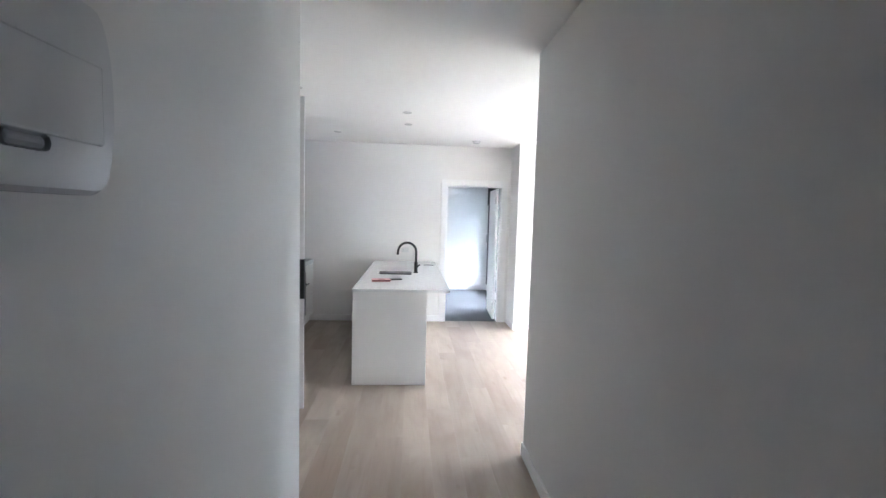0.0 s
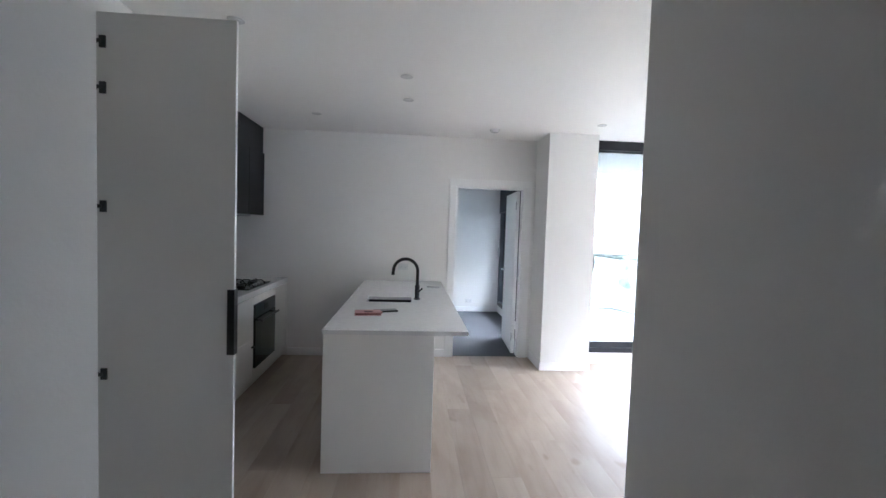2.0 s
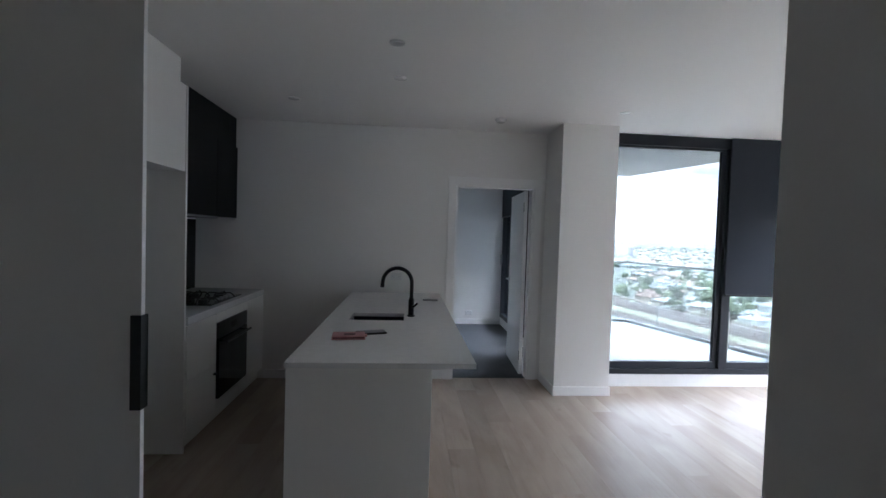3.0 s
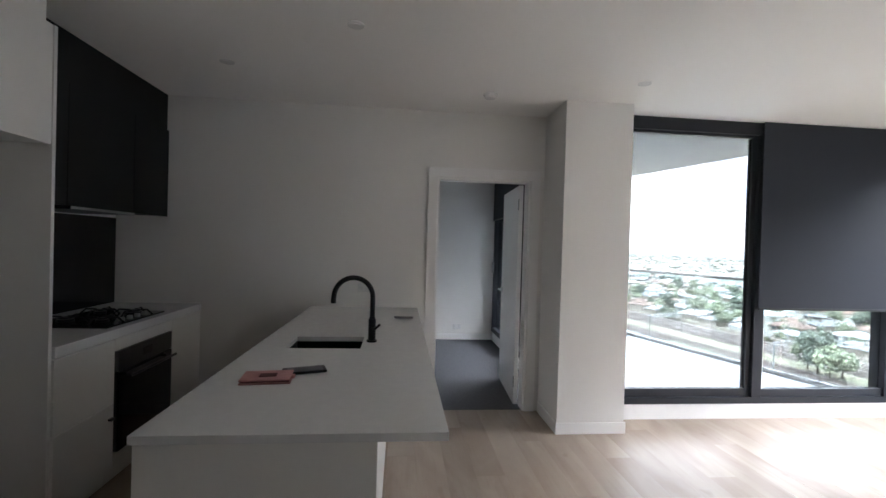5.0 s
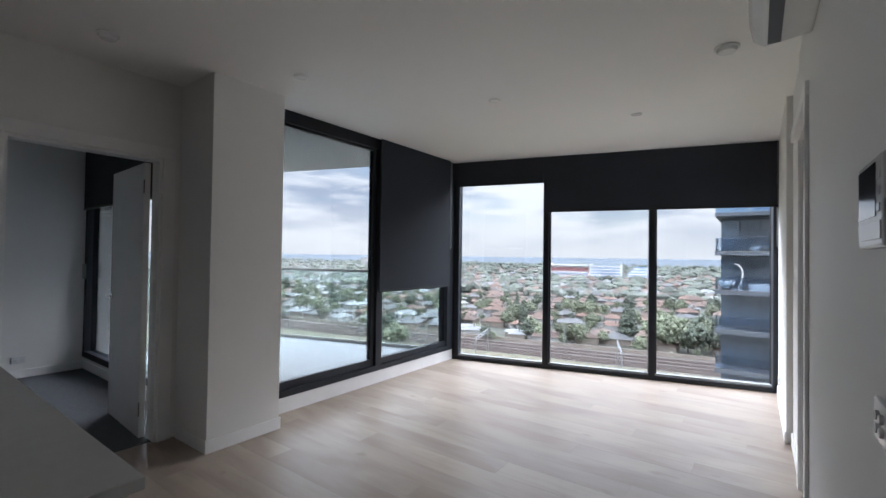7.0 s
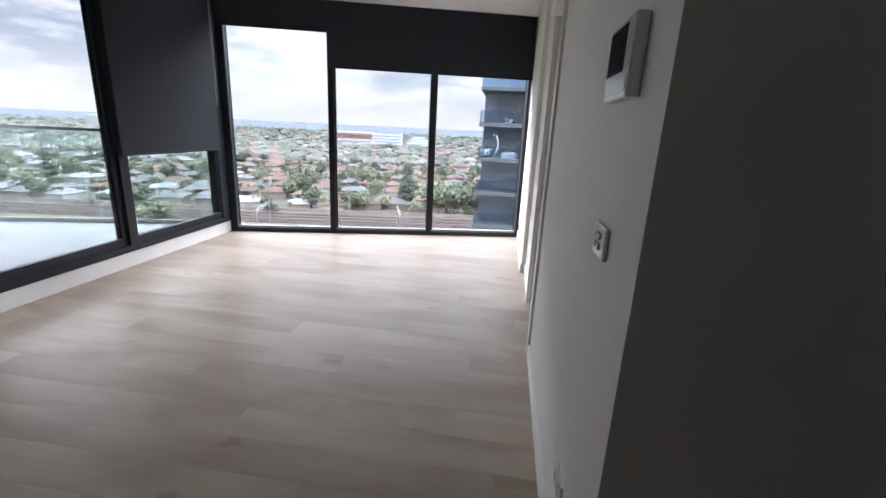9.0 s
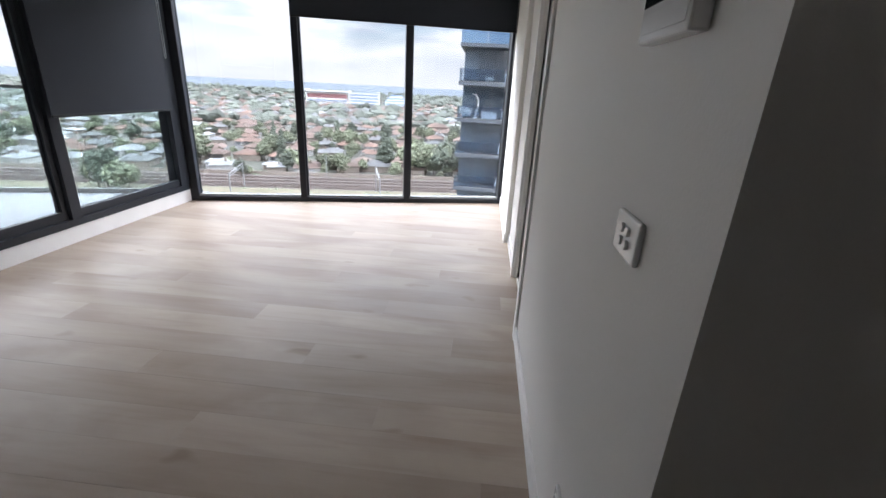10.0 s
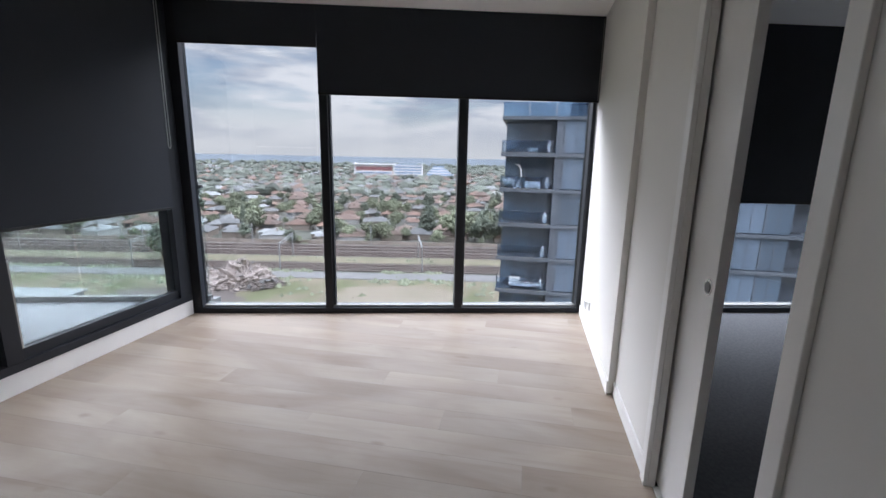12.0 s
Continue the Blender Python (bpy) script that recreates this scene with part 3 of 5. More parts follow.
def balustrade():
    t = thing("balustrade", "frameless glass balustrade with slim dark handrail round the balcony", "balustrade", kind="structure")
    for (ax, ay), (bx, by) in zip(EDGE, EDGE[1:]):
        d = Vector((bx - ax, by - ay, 0))
        n, ln = d.normalized(), d.length
        side = Vector((-n.y, n.x, 0))
        count = max(2, round(ln / 1.35))
        for i in range(count):
            p0 = Vector((ax, ay, 0)) + n * (ln * i / count + 0.01)
            p1 = Vector((ax, ay, 0)) + n * (ln * (i + 1) / count - 0.01)
            q = [p0 - side * 0.006, p1 - side * 0.006, p1 + side * 0.006, p0 + side * 0.006]
            g = part("glass_panel", prism([(v.x, v.y) for v in q], 0.03, 1.10), RAILGLASS, t)
            g.visible_shadow = False
        q = [Vector((ax, ay, 0)) - side * 0.025, Vector((bx, by, 0)) - side * 0.025, Vector((bx, by, 0)) + side * 0.025, Vector((ax, ay, 0)) + side * 0.025]
        part("handrail", prism([(v.x, v.y) for v in q], 1.10, 1.135), TRIMMETAL, t)
        part("base_channel", prism([(v.x, v.y) for v in q], -0.02, 0.03), TRIMMETAL, t)
    return t


balustrade()

# ---- kitchen ----
FX = -1.655                   # fronts of the kitchen run


def pantry():
    t = thing("pantry_cabinet", "tall white laminate pantry cupboard with its door standing open", "cabinet")
    x = -1.665
    part("side_panel", box(KX, x, 2.91, 2.926, 0.0, 2.44), LAMIN, t)
    part("side_panel", box(KX, x, 3.504, 3.52, 0.0, 2.44), LAMIN, t)
    part("back_panel", box(KX, KX + 0.016, 2.926, 3.504, 0, 2.44), LAMIN, t)
    part("top_panel", box(KX + 0.016, x, 2.926, 3.504, 2.424, 2.44), LAMIN, t)
    d = part("door", box(-1.664, -1.048, 3.500, 3.519, 0.052, 2.45, 0.001), LAMIN, t, "open white laminate door")
    part("edge_band", box(-1.0485, -1.047, 3.500, 3.519, 0.052, 2.45), GLOSSW, d)
    part("handle", boxes((-1.075, -1.042, 3.490, 3.500, 0.925, 1.23), (-1.0468, -1.042, 3.500, 3.529, 0.925, 1.23), (-1.062, -1.042, 3.519, 3.529, 0.925, 1.23)), MBLACK, d, "black edge pull handle")
    for z in (0.83, 1.595, 2.12, 2.32):
        h = part("hinge", boxes((-1.632, -1.606, 3.492, 3.500, z - 0.026, z + 0.026)), DGREYM, d, "dark steel concealed hinge")
        part("arm", boxes((-1.690, -1.62, 3.478, 3.492, z - 0.008, z + 0.008), bevel=0.004), DGREYM, h)
        part("cup", cyl((-1.652, 3.4865, z), 0.016, 0.012, "y"), DGREYM, h)
        part("screw", box(-1.675, -1.655, 3.474, 3.480, z - 0.016, z + 0.016, 0.002), STEEL, h)
    return t


pantry()


def tall_unit():
    t = thing("fridge_surround", "white laminate fridge recess with an overhead cupboard", "cabinet")
    part("side_panel", box(KX, FX - 0.01, 5.03, 5.05, 0, 2.44, 0.001), LAMIN, t)
    part("side_panel", box(KX, FX - 0.01, 4.05, 4.07, 0, 2.44, 0.001), LAMIN, t)
    part("carcass", box(KX, FX - 0.035, 4.07, 5.03, 1.885, 2.44), LAMIN, t)
    for y0, y1 in ((4.072, 4.548), (4.551, 5.028)):
        part("cupboard_door", box(FX - 0.035, FX - 0.015, y0, y1, 1.88, 2.44, 0.001), LAMIN, t)
    return t


tall_unit()
u = thing("tall_cupboard", "tall white laminate cupboard beside the fridge recess", "cabinet")
part("carcass", box(KX, FX - 0.035, 3.525, 4.046, 0.05, 2.44), LAMIN, u)
part("cupboard_door", box(FX - 0.035, FX - 0.015, 3.527, 4.046, 0.05, 2.44, 0.001), LAMIN, u)
structure("bulkhead", box(KX, -1.715, 2.18, 5.045, 2.4405, H), PAINT, "white plaster bulkhead above the tall cupboards", "bulkhead")


def base_unit(name, y0, y1, label, drawers=0):
    t = thing(name, label, "cabinet", "kitchen base units")
    part("carcass", box(KX, FX - 0.02, y0, y1, 0.10, 0.859), LAMIN, t)
    part("kickboard", box(FX - 0.07, FX - 0.05, y0, y1, 0, 0.10), LAMIN, t)
    if drawers:
        z = 0.105
        for k in range(drawers):
            zz = z + 0.75 / drawers
            part("drawer_front", box(FX - 0.02, FX, y0 + 0.002, y1 - 0.002, z, zz - 0.003, 0.001), LAMIN, t)
            z = zz
    else:
        part("cupboard_door", box(FX - 0.02, FX, y0 + 0.002, y1 - 0.002, 0.105, 0.855, 0.001), LAMIN, t)
    return t


u = base_unit("base_cabinet", 5.052, 5.50, "white laminate base unit with two drawers", 2)
part("handle", box(FX - 0.002, FX + 0.022, 5.45, 5.485, 0.395, 0.408, 0.002), MBLACK, u, "small black pull tab")
base_unit("base_cabinet", 6.14, FAR, "white laminate base unit beside the oven")
t = thing("base_cabinet", "white laminate oven housing", "cabinet", "kitchen base units")
part("carcass", boxes((KX, FX - 0.02, 5.502, 5.53, 0.10, 0.859), (KX, FX - 0.02, 6.11, 6.138, 0.10, 0.859), (KX, FX - 0.02, 5.53, 6.11, 0.10, 0.17)), LAMIN, t)
part("filler_panel", box(FX - 0.02, FX, 5.502, 6.138, 0.785, 0.855, 0.001), LAMIN, t)
part("filler_panel", box(FX - 0.02, FX, 5.502, 6.138, 0.105, 0.178, 0.001), LAMIN, t)
part("kickboard", box(FX - 0.07, FX - 0.05, 5.502, 6.138, 0, 0.10), LAMIN, t)


def oven():
    t = thing("oven", "built-in black glass oven with a bar handle", "oven")
    part("body", box(KX + 0.1, FX - 0.02, 5.535, 6.105, 0.18, 0.775), MBLACK, t)
    part("control_panel", box(FX - 0.02, FX + 0.008, 5.525, 6.115, 0.66, 0.78, 0.002), DGREYM, t, "dark steel control panel")
    part("display", box(FX + 0.008, FX + 0.010, 5.77, 5.87, 0.695, 0.745), SCREEN, t)
    part("oven_door", box(FX - 0.02, FX + 0.010, 5.525, 6.115, 0.185, 0.655, 0.003), BGLASS, t)
    h = part("handle", tube([(FX + 0.055, 5.56, 0.625), (FX + 0.055, 6.08, 0.625)], 0.009), DGREYM, t, "dark steel bar handle")
    for y in (5.60, 6.04):
        part("bracket", cyl((FX + 0.032, y, 0.625), 0.007, 0.046, "x"), DGREYM, h)
    return t


oven()
structure_top = thing("kitchen_worktop", "white stone worktop along the kitchen wall", "worktop")
part("slab", box(KX, FX + 0.006, 5.051, FAR, 0.86, 0.915, 0.003), STONE, structure_top)


def cooktop():
    t = thing("gas_cooktop", "black gas cooktop with four burners and iron trivets", "cooktop", at=(0, 0, 0.015))
    part("plate", box(-2.17, -1.70, 5.50, 6.12, 0.9005, 0.912, 0.004), BGLASS, t)
    for x, y, r in ((-2.04, 5.66, 0.045), (-2.04, 5.97, 0.035), (-1.83, 5.66, 0.035), (-1.83, 5.97, 0.05)):
        b = part("burner", cyl((x, y, 0.920), r, 0.016, bevel=0.003), MBLACK, t)
        part("burner_cap", cyl((x, y, 0.934), r * 0.75, 0.010, bevel=0.003), IRON, b)
        for a in range(4):
            d = Vector((math.cos(a * math.pi / 2), math.sin(a * math.pi / 2), 0))
            part("trivet_bar", tube([Vector((x, y, 0.940)) + d * 0.025, Vector((x, y, 0.942)) + d * 0.09, Vector((x, y, 0.912)) + d * 0.125], 0.006, 8), IRON, t)
    for k in range(4):
        part("knob", cyl((-1.735, 5.69 + 0.08 * k, 0.924), 0.017, 0.022, bevel=0.003), STEEL, t)
    return t


cooktop()
sp = thing("splashback", "black glass splashback behind the cooktop", "splashback")
part("sheet", box(KX, KX + 0.006, 5.052, FAR - 0.002, 0.9165, 1.60), BGLASS, sp)


def overhead():
    t = thing("overhead_cabinet", "matt black overhead cupboards with a slide-out range hood", "cabinet")
    x0, x1 = KX, -1.93
    part("carcass", box(x0, x1 - 0.021, 5.052, FAR - 0.001, 1.63, 2.33), DARKCAB, t)
    part("scribe", box(x0, x1 - 0.017, 5.052, FAR - 0.001, 2.3305, H - 0.001), DARKCAB, t)
    for y0, y1 in ((5.054, 5.498), (5.502, 6.118), (6.122, FAR - 0.004)):
        part("cupboard_door", box(x1 - 0.02, x1, y0, y1, 1.625, 2.327, 0.001), DARKCAB, t)
    h = part("range_hood", box(x0 + 0.02, x1 + 0.012, 5.51, 6.11, 1.605, 1.626, 0.002), MBLACK, t, "slim black range hood")
    part("trim_strip", box(x1 + 0.012, x1 + 0.016, 5.51, 6.11, 1.607, 1.622), STEEL, h)
    return t


overhead()


def island():
    t = thing("kitchen_island", "white kitchen island joined to the wall, with panelled end", "kitchen island")
    part("end_panel", box(-0.755, -0.070, 4.10, 4.14, 0, 0.879, 0.002), LAMIN, t)
    part("back_panel", box(-0.11, -0.085, 4.14, FAR, 0, 0.879), LAMIN, t)
    part("carcass", box(-0.72, -0.11, 4.14, 5.03, 0.10, 0.879), LAMIN, t)
    part("carcass", box(-0.72, -0.11, 5.46, FAR, 0.10, 0.879), LAMIN, t)
    part("kickboard", box(-0.68, -0.66, 4.14, FAR, 0, 0.10), LAMIN, t)
    y = 4.142
    for w in (0.60, 0.60, 0.60, 0.62):
        part("cupboard_door", box(-0.74, -0.72, y + 0.001, y + w - 0.002, 0.105, 0.874, 0.001), LAMIN, t)
        y += w
    return t


def ring_slab(x0, x1, y0, y1, hx0, hx1, hy0, hy1, z0, z1):
    """A slab in one piece with a rectangular hole."""
    bm = bmesh.new()
    o = ((x0, y0), (x1, y0), (x1, y1), (x0, y1))
    q = ((hx0, hy0), (hx1, hy0), (hx1, hy1), (hx0, hy1))
    rows = [[bm.verts.new((x, y, z)) for x, y in ring] for ring, z in ((o, z1), (q, z1), (q, z0), (o, z0))]
    for a, b in zip(rows, rows[1:] + rows[:1]):
        for i in range(4):
            bm.faces.new((a[i], a[(i + 1) % 4], b[(i + 1) % 4], b[i]))
    bmesh.ops.recalc_face_normals(bm, faces=bm.faces)
    bmesh.ops.bevel(bm, geom=list(bm.edges), offset=0.002, segments=2, affect="EDGES", profile=0.5)
    return bm


island()
wt = thing("island_worktop", "white stone island top overhanging on the living room side", "worktop")
SX0, SX1, SY0, SY1 = -0.60, -0.215, 5.105, 5.385
part("slab", ring_slab(-0.760, 0.14, 4.085, FAR - 0.001, SX0, SX1, SY0, SY1, 0.88, 0.907), STONE, wt)


def sink():
    t = thing("sink", "black undermount sink bowl set in the island top", "sink")
    z0 = 0.68
    part("bowl", boxes((SX0 - 0.01, SX0 + 0.004, SY0, SY1, z0, 0.879), (SX1 - 0.004, SX1 + 0.01, SY0, SY1, z0, 0.879), (SX0 - 0.01, SX1 + 0.01, SY0 - 0.01, SY0 + 0.004, z0, 0.879),
                       (SX0 - 0.01, SX1 + 0.01, SY1 - 0.004, SY1 + 0.01, z0, 0.879), (SX0 - 0.01, SX1 + 0.01, SY0 - 0.01, SY1 + 0.01, z0 - 0.012, z0)), MBLACK, t)
    part("drain", cyl(((SX0 + SX1) / 2, (SY0 + SY1) / 2, z0 + 0.003), 0.04, 0.006, bevel=0.001), STEEL, t)
    return t


sink()


def tap():
    t = thing("kitchen_tap", "matt black gooseneck kitchen tap on the island", "tap", at=(-0.166, 5.265, 0.907))
    r = 0.107
    arc = [(0, 0, 0.10), (0, 0, 0.25)] + [(-r + r * math.cos(a), 0, 0.25 + r * math.sin(a)) for a in (math.pi * k / 16 for k in range(1, 16))]
    arc += [(-2 * r - 0.002, 0, 0.235)]
    part("spout", tube(arc, 0.0140, 18), MBLACK, t, smooth=True)
    part("nozzle", cyl((-2 * r - 0.002, 0, 0.228), 0.0145, 0.03, bevel=0.002), MBLACK, t)
    part("body", cyl((0, 0, 0.065), 0.021, 0.13, bevel=0.004), MBLACK, t)
    part("collar", cyl((0, 0, 0.134), 0.0175, 0.02, r2=0.0145, bevel=0.002), MBLACK, t)
    part("base_ring", cyl((0, 0, 0.006), 0.029, 0.012, bevel=0.003), MBLACK, t)
    part("lever", tube([(0.0, -0.02, 0.075), (0.02, -0.035, 0.08), (0.045, -0.045, 0.105)], 0.007, 10), MBLACK, t)
    return t


tap()


def wallet():
    t = thing("wallet", "pink leather wallet with a maroon patch, lying on the island", "wallet", at=(-0.53, 4.585, 0.9075))
    t.rotation_euler = (0, 0, radians(6))
    part("back_cover", box(-0.095, 0.095, -0.065, 0.065, 0, 0.006, 0.0025), PINK, t)
    part("card_pocket", box(-0.088, 0.090, -0.058, 0.060, 0.006, 0.013, 0.002), MAROON, t)
    part("front_cover", box(-0.094, 0.092, -0.066, 0.062, 0.013, 0.019, 0.0025), PINK, t)
    part("patch", box(-0.028, 0.036, -0.026, 0.018, 0.0185, 0.0202), MAROON, t, "maroon leather patch")
    part("clasp", box(0.088, 0.104, -0.012, 0.016, 0.004, 0.0165, 0.003), PINK, t)
    return t


wallet()
ph = thing("phone", "black smartphone with a grey screen, lying on the island", "phone", at=(-0.41, 4.695, 0.9075))
ph.rotation_euler = (0, 0, radians(-72))
part("body", box(-0.042, 0.042, -0.088, 0.088, 0, 0.011, 0.005), MBLACK, ph)
part("screen", box(-0.034, 0.034, -0.070, 0.074, 0.0104, 0.0114), DGREY, ph)
part("camera_bump", box(-0.03, -0.008, 0.076, 0.084, 0.0104, 0.0116, 0.0005), DGREY, ph)
rc = thing("remote_control", "slim grey remote control lying on the island", "remote control", at=(0.02, 6.05, 0.9075))
rc.rotation_euler = (0, 0, radians(84))
part("body", box(-0.022, 0.022, -0.07, 0.07, 0, 0.018, 0.006), PLASTG, rc)
for k in range(4):
    part("button", box(-0.012, 0.012, -0.05 + 0.025 * k, -0.038 + 0.025 * k, 0.018, 0.0195), PLAST, rc)


# ---- fittings ----
def wall_plate(name, label, at, turn, kind="switch"):
    """A plate whose face looks along its own -y."""
    t = thing(name, label, name.replace("_", " "), at=at)
    t.rotation_euler = (0, 0, radians(turn))
    if kind == "switch":
        part("plate", box(-0.057, 0.057, -0.011, 0, -0.037, 0.037, 0.004), PLAST, t)
        for x, z in ((0.0145, 0.0115), (-0.0145, 0.0115), (0.0145, -0.0115), (-0.0145, -0.0115)):
            part("rocker", cyl((x, -0.0135, z), 0.0085, 0.007, "y", bevel=0.002), PLAST, t)
    else:
        part("plate", box(-0.058, 0.058, -0.010, 0, -0.036, 0.036, 0.003), PLAST, t)
        for x in (-0.03, 0.03):
            k = part("socket", box(x - 0.019, x + 0.019, -0.0118, -0.0102, -0.024, 0.010, 0.0006), PLAST, t)
            for dx, dz in ((-0.008, 0.0), (0.008, 0.0), (0.0, -0.014)):
                part("slot", box(x + dx - 0.0012, x + dx + 0.0012, -0.0124, -0.0119, dz - 0.004, dz + 0.004), DGREY, k)
            part("rocker", box(x - 0.006, x + 0.006, -0.014, -0.0102, 0.016, 0.028, 0.001), PLAST, t)
    return t


wall_plate("light_switch", "white four-button light switch plate on the wall", (0.818, NEAR, 1.09), 180)
wall_plate("power_outlet", "white double power outlet low on the wall under the switch", (0.90, NEAR, 0.33), 180, "outlet")
wall_plate("power_outlet", "white double power outlet low on the bedroom wall", (0.88, BED, 0.20), 0, "outlet")
wall_plate("power_outlet", "white double power outlet above the island", (-0.315, FAR, 1.075), 0, "outlet")
wall_plate("power_outlet", "white double power outlet low beside the window", (4.95, 2.885, 0.25), 180, "outlet")
wall_plate("power_outlet", "white double power outlet low beside the window", (5.13, 2.885, 0.20), 180, "outlet")


def intercom():
    t = thing("intercom", "white wall intercom with a dark screen", "intercom", at=(0.797, NEAR, 1.468))
    t.rotation_euler = (0, 0, radians(180))
    part("case", box(-0.095, 0.095, -0.028, 0, -0.075, 0.075, 0.005), PLAST, t)
    part("screen", box(-0.086, 0.052, -0.0295, -0.028, -0.024, 0.064), SCREEN, t)
    part("panel", box(-0.086, 0.086, -0.0295, -0.028, -0.062, -0.032, 0.001), PLAST, t)
    for k in range(3):
        part("button", box(0.062, 0.084, -0.030, -0.028, 0.034 - 0.026 * k, 0.048 - 0.026 * k, 0.001), PLAST, t)
    return t


intercom()


def switchboard():
    t = thing("switchboard", "white plastic switchboard box with a rounded lid on the hall wall", "switchboard", at=(HL, 0.684, 1.745))
    bm = bmesh.new()
    outline = []
    for k in range(17):
        a = -math.pi / 2 + math.pi * k / 16
        outline.append((0.142 + 0.046 * math.cos(a) ** 0.8, 0.14 * math.sin(a)))
    outline += [(-x, z) for x, z in outline[::-1]]
    lo = [bm.verts.new((0.001, y, z)) for y, z in outline]
    mid = [bm.verts.new((0.028, y, z)) for y, z in outline]
    hi = [bm.verts.new((0.042, y * 0.955, z * 0.95)) for y, z in outline]
    n = len(lo)
    for a, b in ((lo, mid), (mid, hi)):
        for i in range(n):
            bm.faces.new((a[i], a[(i + 1) % n], b[(i + 1) % n], b[i]))
    bm.faces.new(hi), bm.faces.new(lo[::-1])
    bmesh.ops.recalc_face_normals(bm, faces=bm.faces)
    part("case", bm, PLAST, t)
    part("lid", box(0.040, 0.050, -0.16, 0.146, -0.066, 0.051, 0.004), PLAST, t)
    # Grey block under the lid: the recess is raised, its shade only coloured.
    part("finger_recess", box(0.0405, 0.046, -0.022, 0.046, -0.088, -0.0665, 0.009), PLASTG, t)
    return t


switchboard()


def air_conditioner():
    t = thing("air_conditioner", "white wall-mounted split air conditioner with a dark outlet slot", "air conditioner")
    bm = bmesh.new()
    prof = [(NEAR, 2.31), (NEAR + 0.16, 2.29), (NEAR + 0.20, 2.32), (NEAR + 0.215, 2.40), (NEAR + 0.20, 2.55), (NEAR + 0.17, 2.58), (NEAR, 2.58)]
    x0, x1 = 1.20, 2.08
    a = [bm.verts.new((x0, y, z)) for y, z in prof]
    b = [bm.verts.new((x1, y, z)) for y, z in prof]
    n = len(prof)
    for i in range(n):
        bm.faces.new((a[i], a[(i + 1) % n], b[(i + 1) % n], b[i]))
    bm.faces.new(a[::-1]), bm.faces.new(b)
    bmesh.ops.recalc_face_normals(bm, faces=bm.faces)
    bmesh.ops.bevel(bm, geom=list(bm.edges), offset=0.008, segments=2, affect="EDGES", profile=0.5)
    part("case", bm, PLAST, t)
    part("outlet_slot", box(x0 + 0.04, x1 - 0.04, NEAR + 0.105, NEAR + 0.150, 2.284, 2.30), MBLACK, t, "dark air outlet slot")
    return t


air_conditioner()


def downlight():
    t = thing("downlight", "small white recessed downlight, switched off", "downlight", "ceiling downlights", at=(0, 0, H))
    part("ring", cyl((0, 0, -0.003), 0.045, 0.006, bevel=0.002), PLAST, t)
    part("lens", cyl((0, 0, -0.007), 0.030, 0.003), PLAST, t)
    return t


dl = downlight()
spots = ((-0.298, 4.60), (-0.29, 5.17), (-1.184, 5.79), (1.63, 5.68), (2.79, 4.77), (3.76, 3.91), (-1.20, 3.88))
dl.location = (*spots[0], H)
for x, y in spots[1:]:
    copy_thing(dl, pose(x, y, H))


def smoke_alarm(x, y, r):
    t = thing("smoke_alarm", "round white ceiling smoke alarm", "smoke alarm", "smoke alarms", at=(x, y, H))
    part("base", cyl((0, 0, -0.006), r, 0.012, bevel=0.002), PLAST, t)
    part("dome", cyl((0, 0, -0.022), r * 0.72, 0.022, r2=r * 0.86, bevel=0.004), PLAST, t)
    return t


smoke_alarm(0.63, 6.087, 0.055)
smoke_alarm(2.78, 3.21, 0.065)

# ---- outside, thirty metres below ----
G = -28.6                     # street level
NU = Vector((0.983, 0.184, 0))
NV = Vector((-0.184, 0.983, 0))
ORG = Vector((1.3, 3.4, 0))
rnd = random.Random(7)


def town(u, v, z=0.0):
    """A place in the suburb: u metres out from the windows, v along the railway."""
    return ORG + NU * u + NV * v + Vector((0, 0, G + z))


def strip(name, u0, u1, v0, v1, z0, z1, mat, label, category):
    q = [town(u0, v0), town(u1, v0), town(u1, v1), town(u0, v1)]
    return structure(name, prism([(p.x, p.y) for p in q], G + z0, G + z1), mat, label, category)


structure("ground", prism([(-4700, -4700), (4700, -4700), (4700, 4700), (-4700, 4700)], G - 1.0, G), EARTH, "suburban ground of gardens and dry grass to the horizon", "ground")
strip("vacant_lot", 20, 104.4, -300, 420, 0.0, 0.06, GRASS, "patchy dry grass of a vacant lot", "ground")


def blot(u, v, ru, rv, z, mat, label):
    """A patch of ground with an uneven edge."""
    ring = []
    for k in range(40):
        a = math.tau * k / 40
        q = 1 + 0.35 * noise.noise((2.2 * math.cos(a) + u, 2.2 * math.sin(a) + v, 1.5)) + 0.15 * noise.noise((7 * math.cos(a), 7 * math.sin(a) + u, v))
        p = town(u + ru * q * math.cos(a), v + rv * q * math.sin(a))
        ring.append((p.x, p.y))
    structure("ground_patch", prism(ring, G + 0.06, G + z), mat, label, "ground")


blot(92, 11, 6.5, 14, 0.12, SAND, "bare sandy patch on the vacant lot")
blot(80, -16, 9, 12, 0.11, SAND, "bare sandy patch on the vacant lot")
blot(88, 58, 9, 16, 0.10, BALLAST, "trampled bare earth round the rubble")
blot(70, 95, 13, 26, 0.10, PALEROAD, "broken concrete slab on the vacant lot")
blot(93, 130, 8, 30, 0.10, SAND, "bare sandy patch on the vacant lot")
strip("pavement", 104.5, 110.5, -400, 800, 0.06, 0.14, PALEROAD, "pale concrete service road beside the railway", "pavement")
strip("rail_bed", 112, 147, -600, 1500, 0.06, 0.3, BALLAST, "brown ballast bed of the railway", "railway")
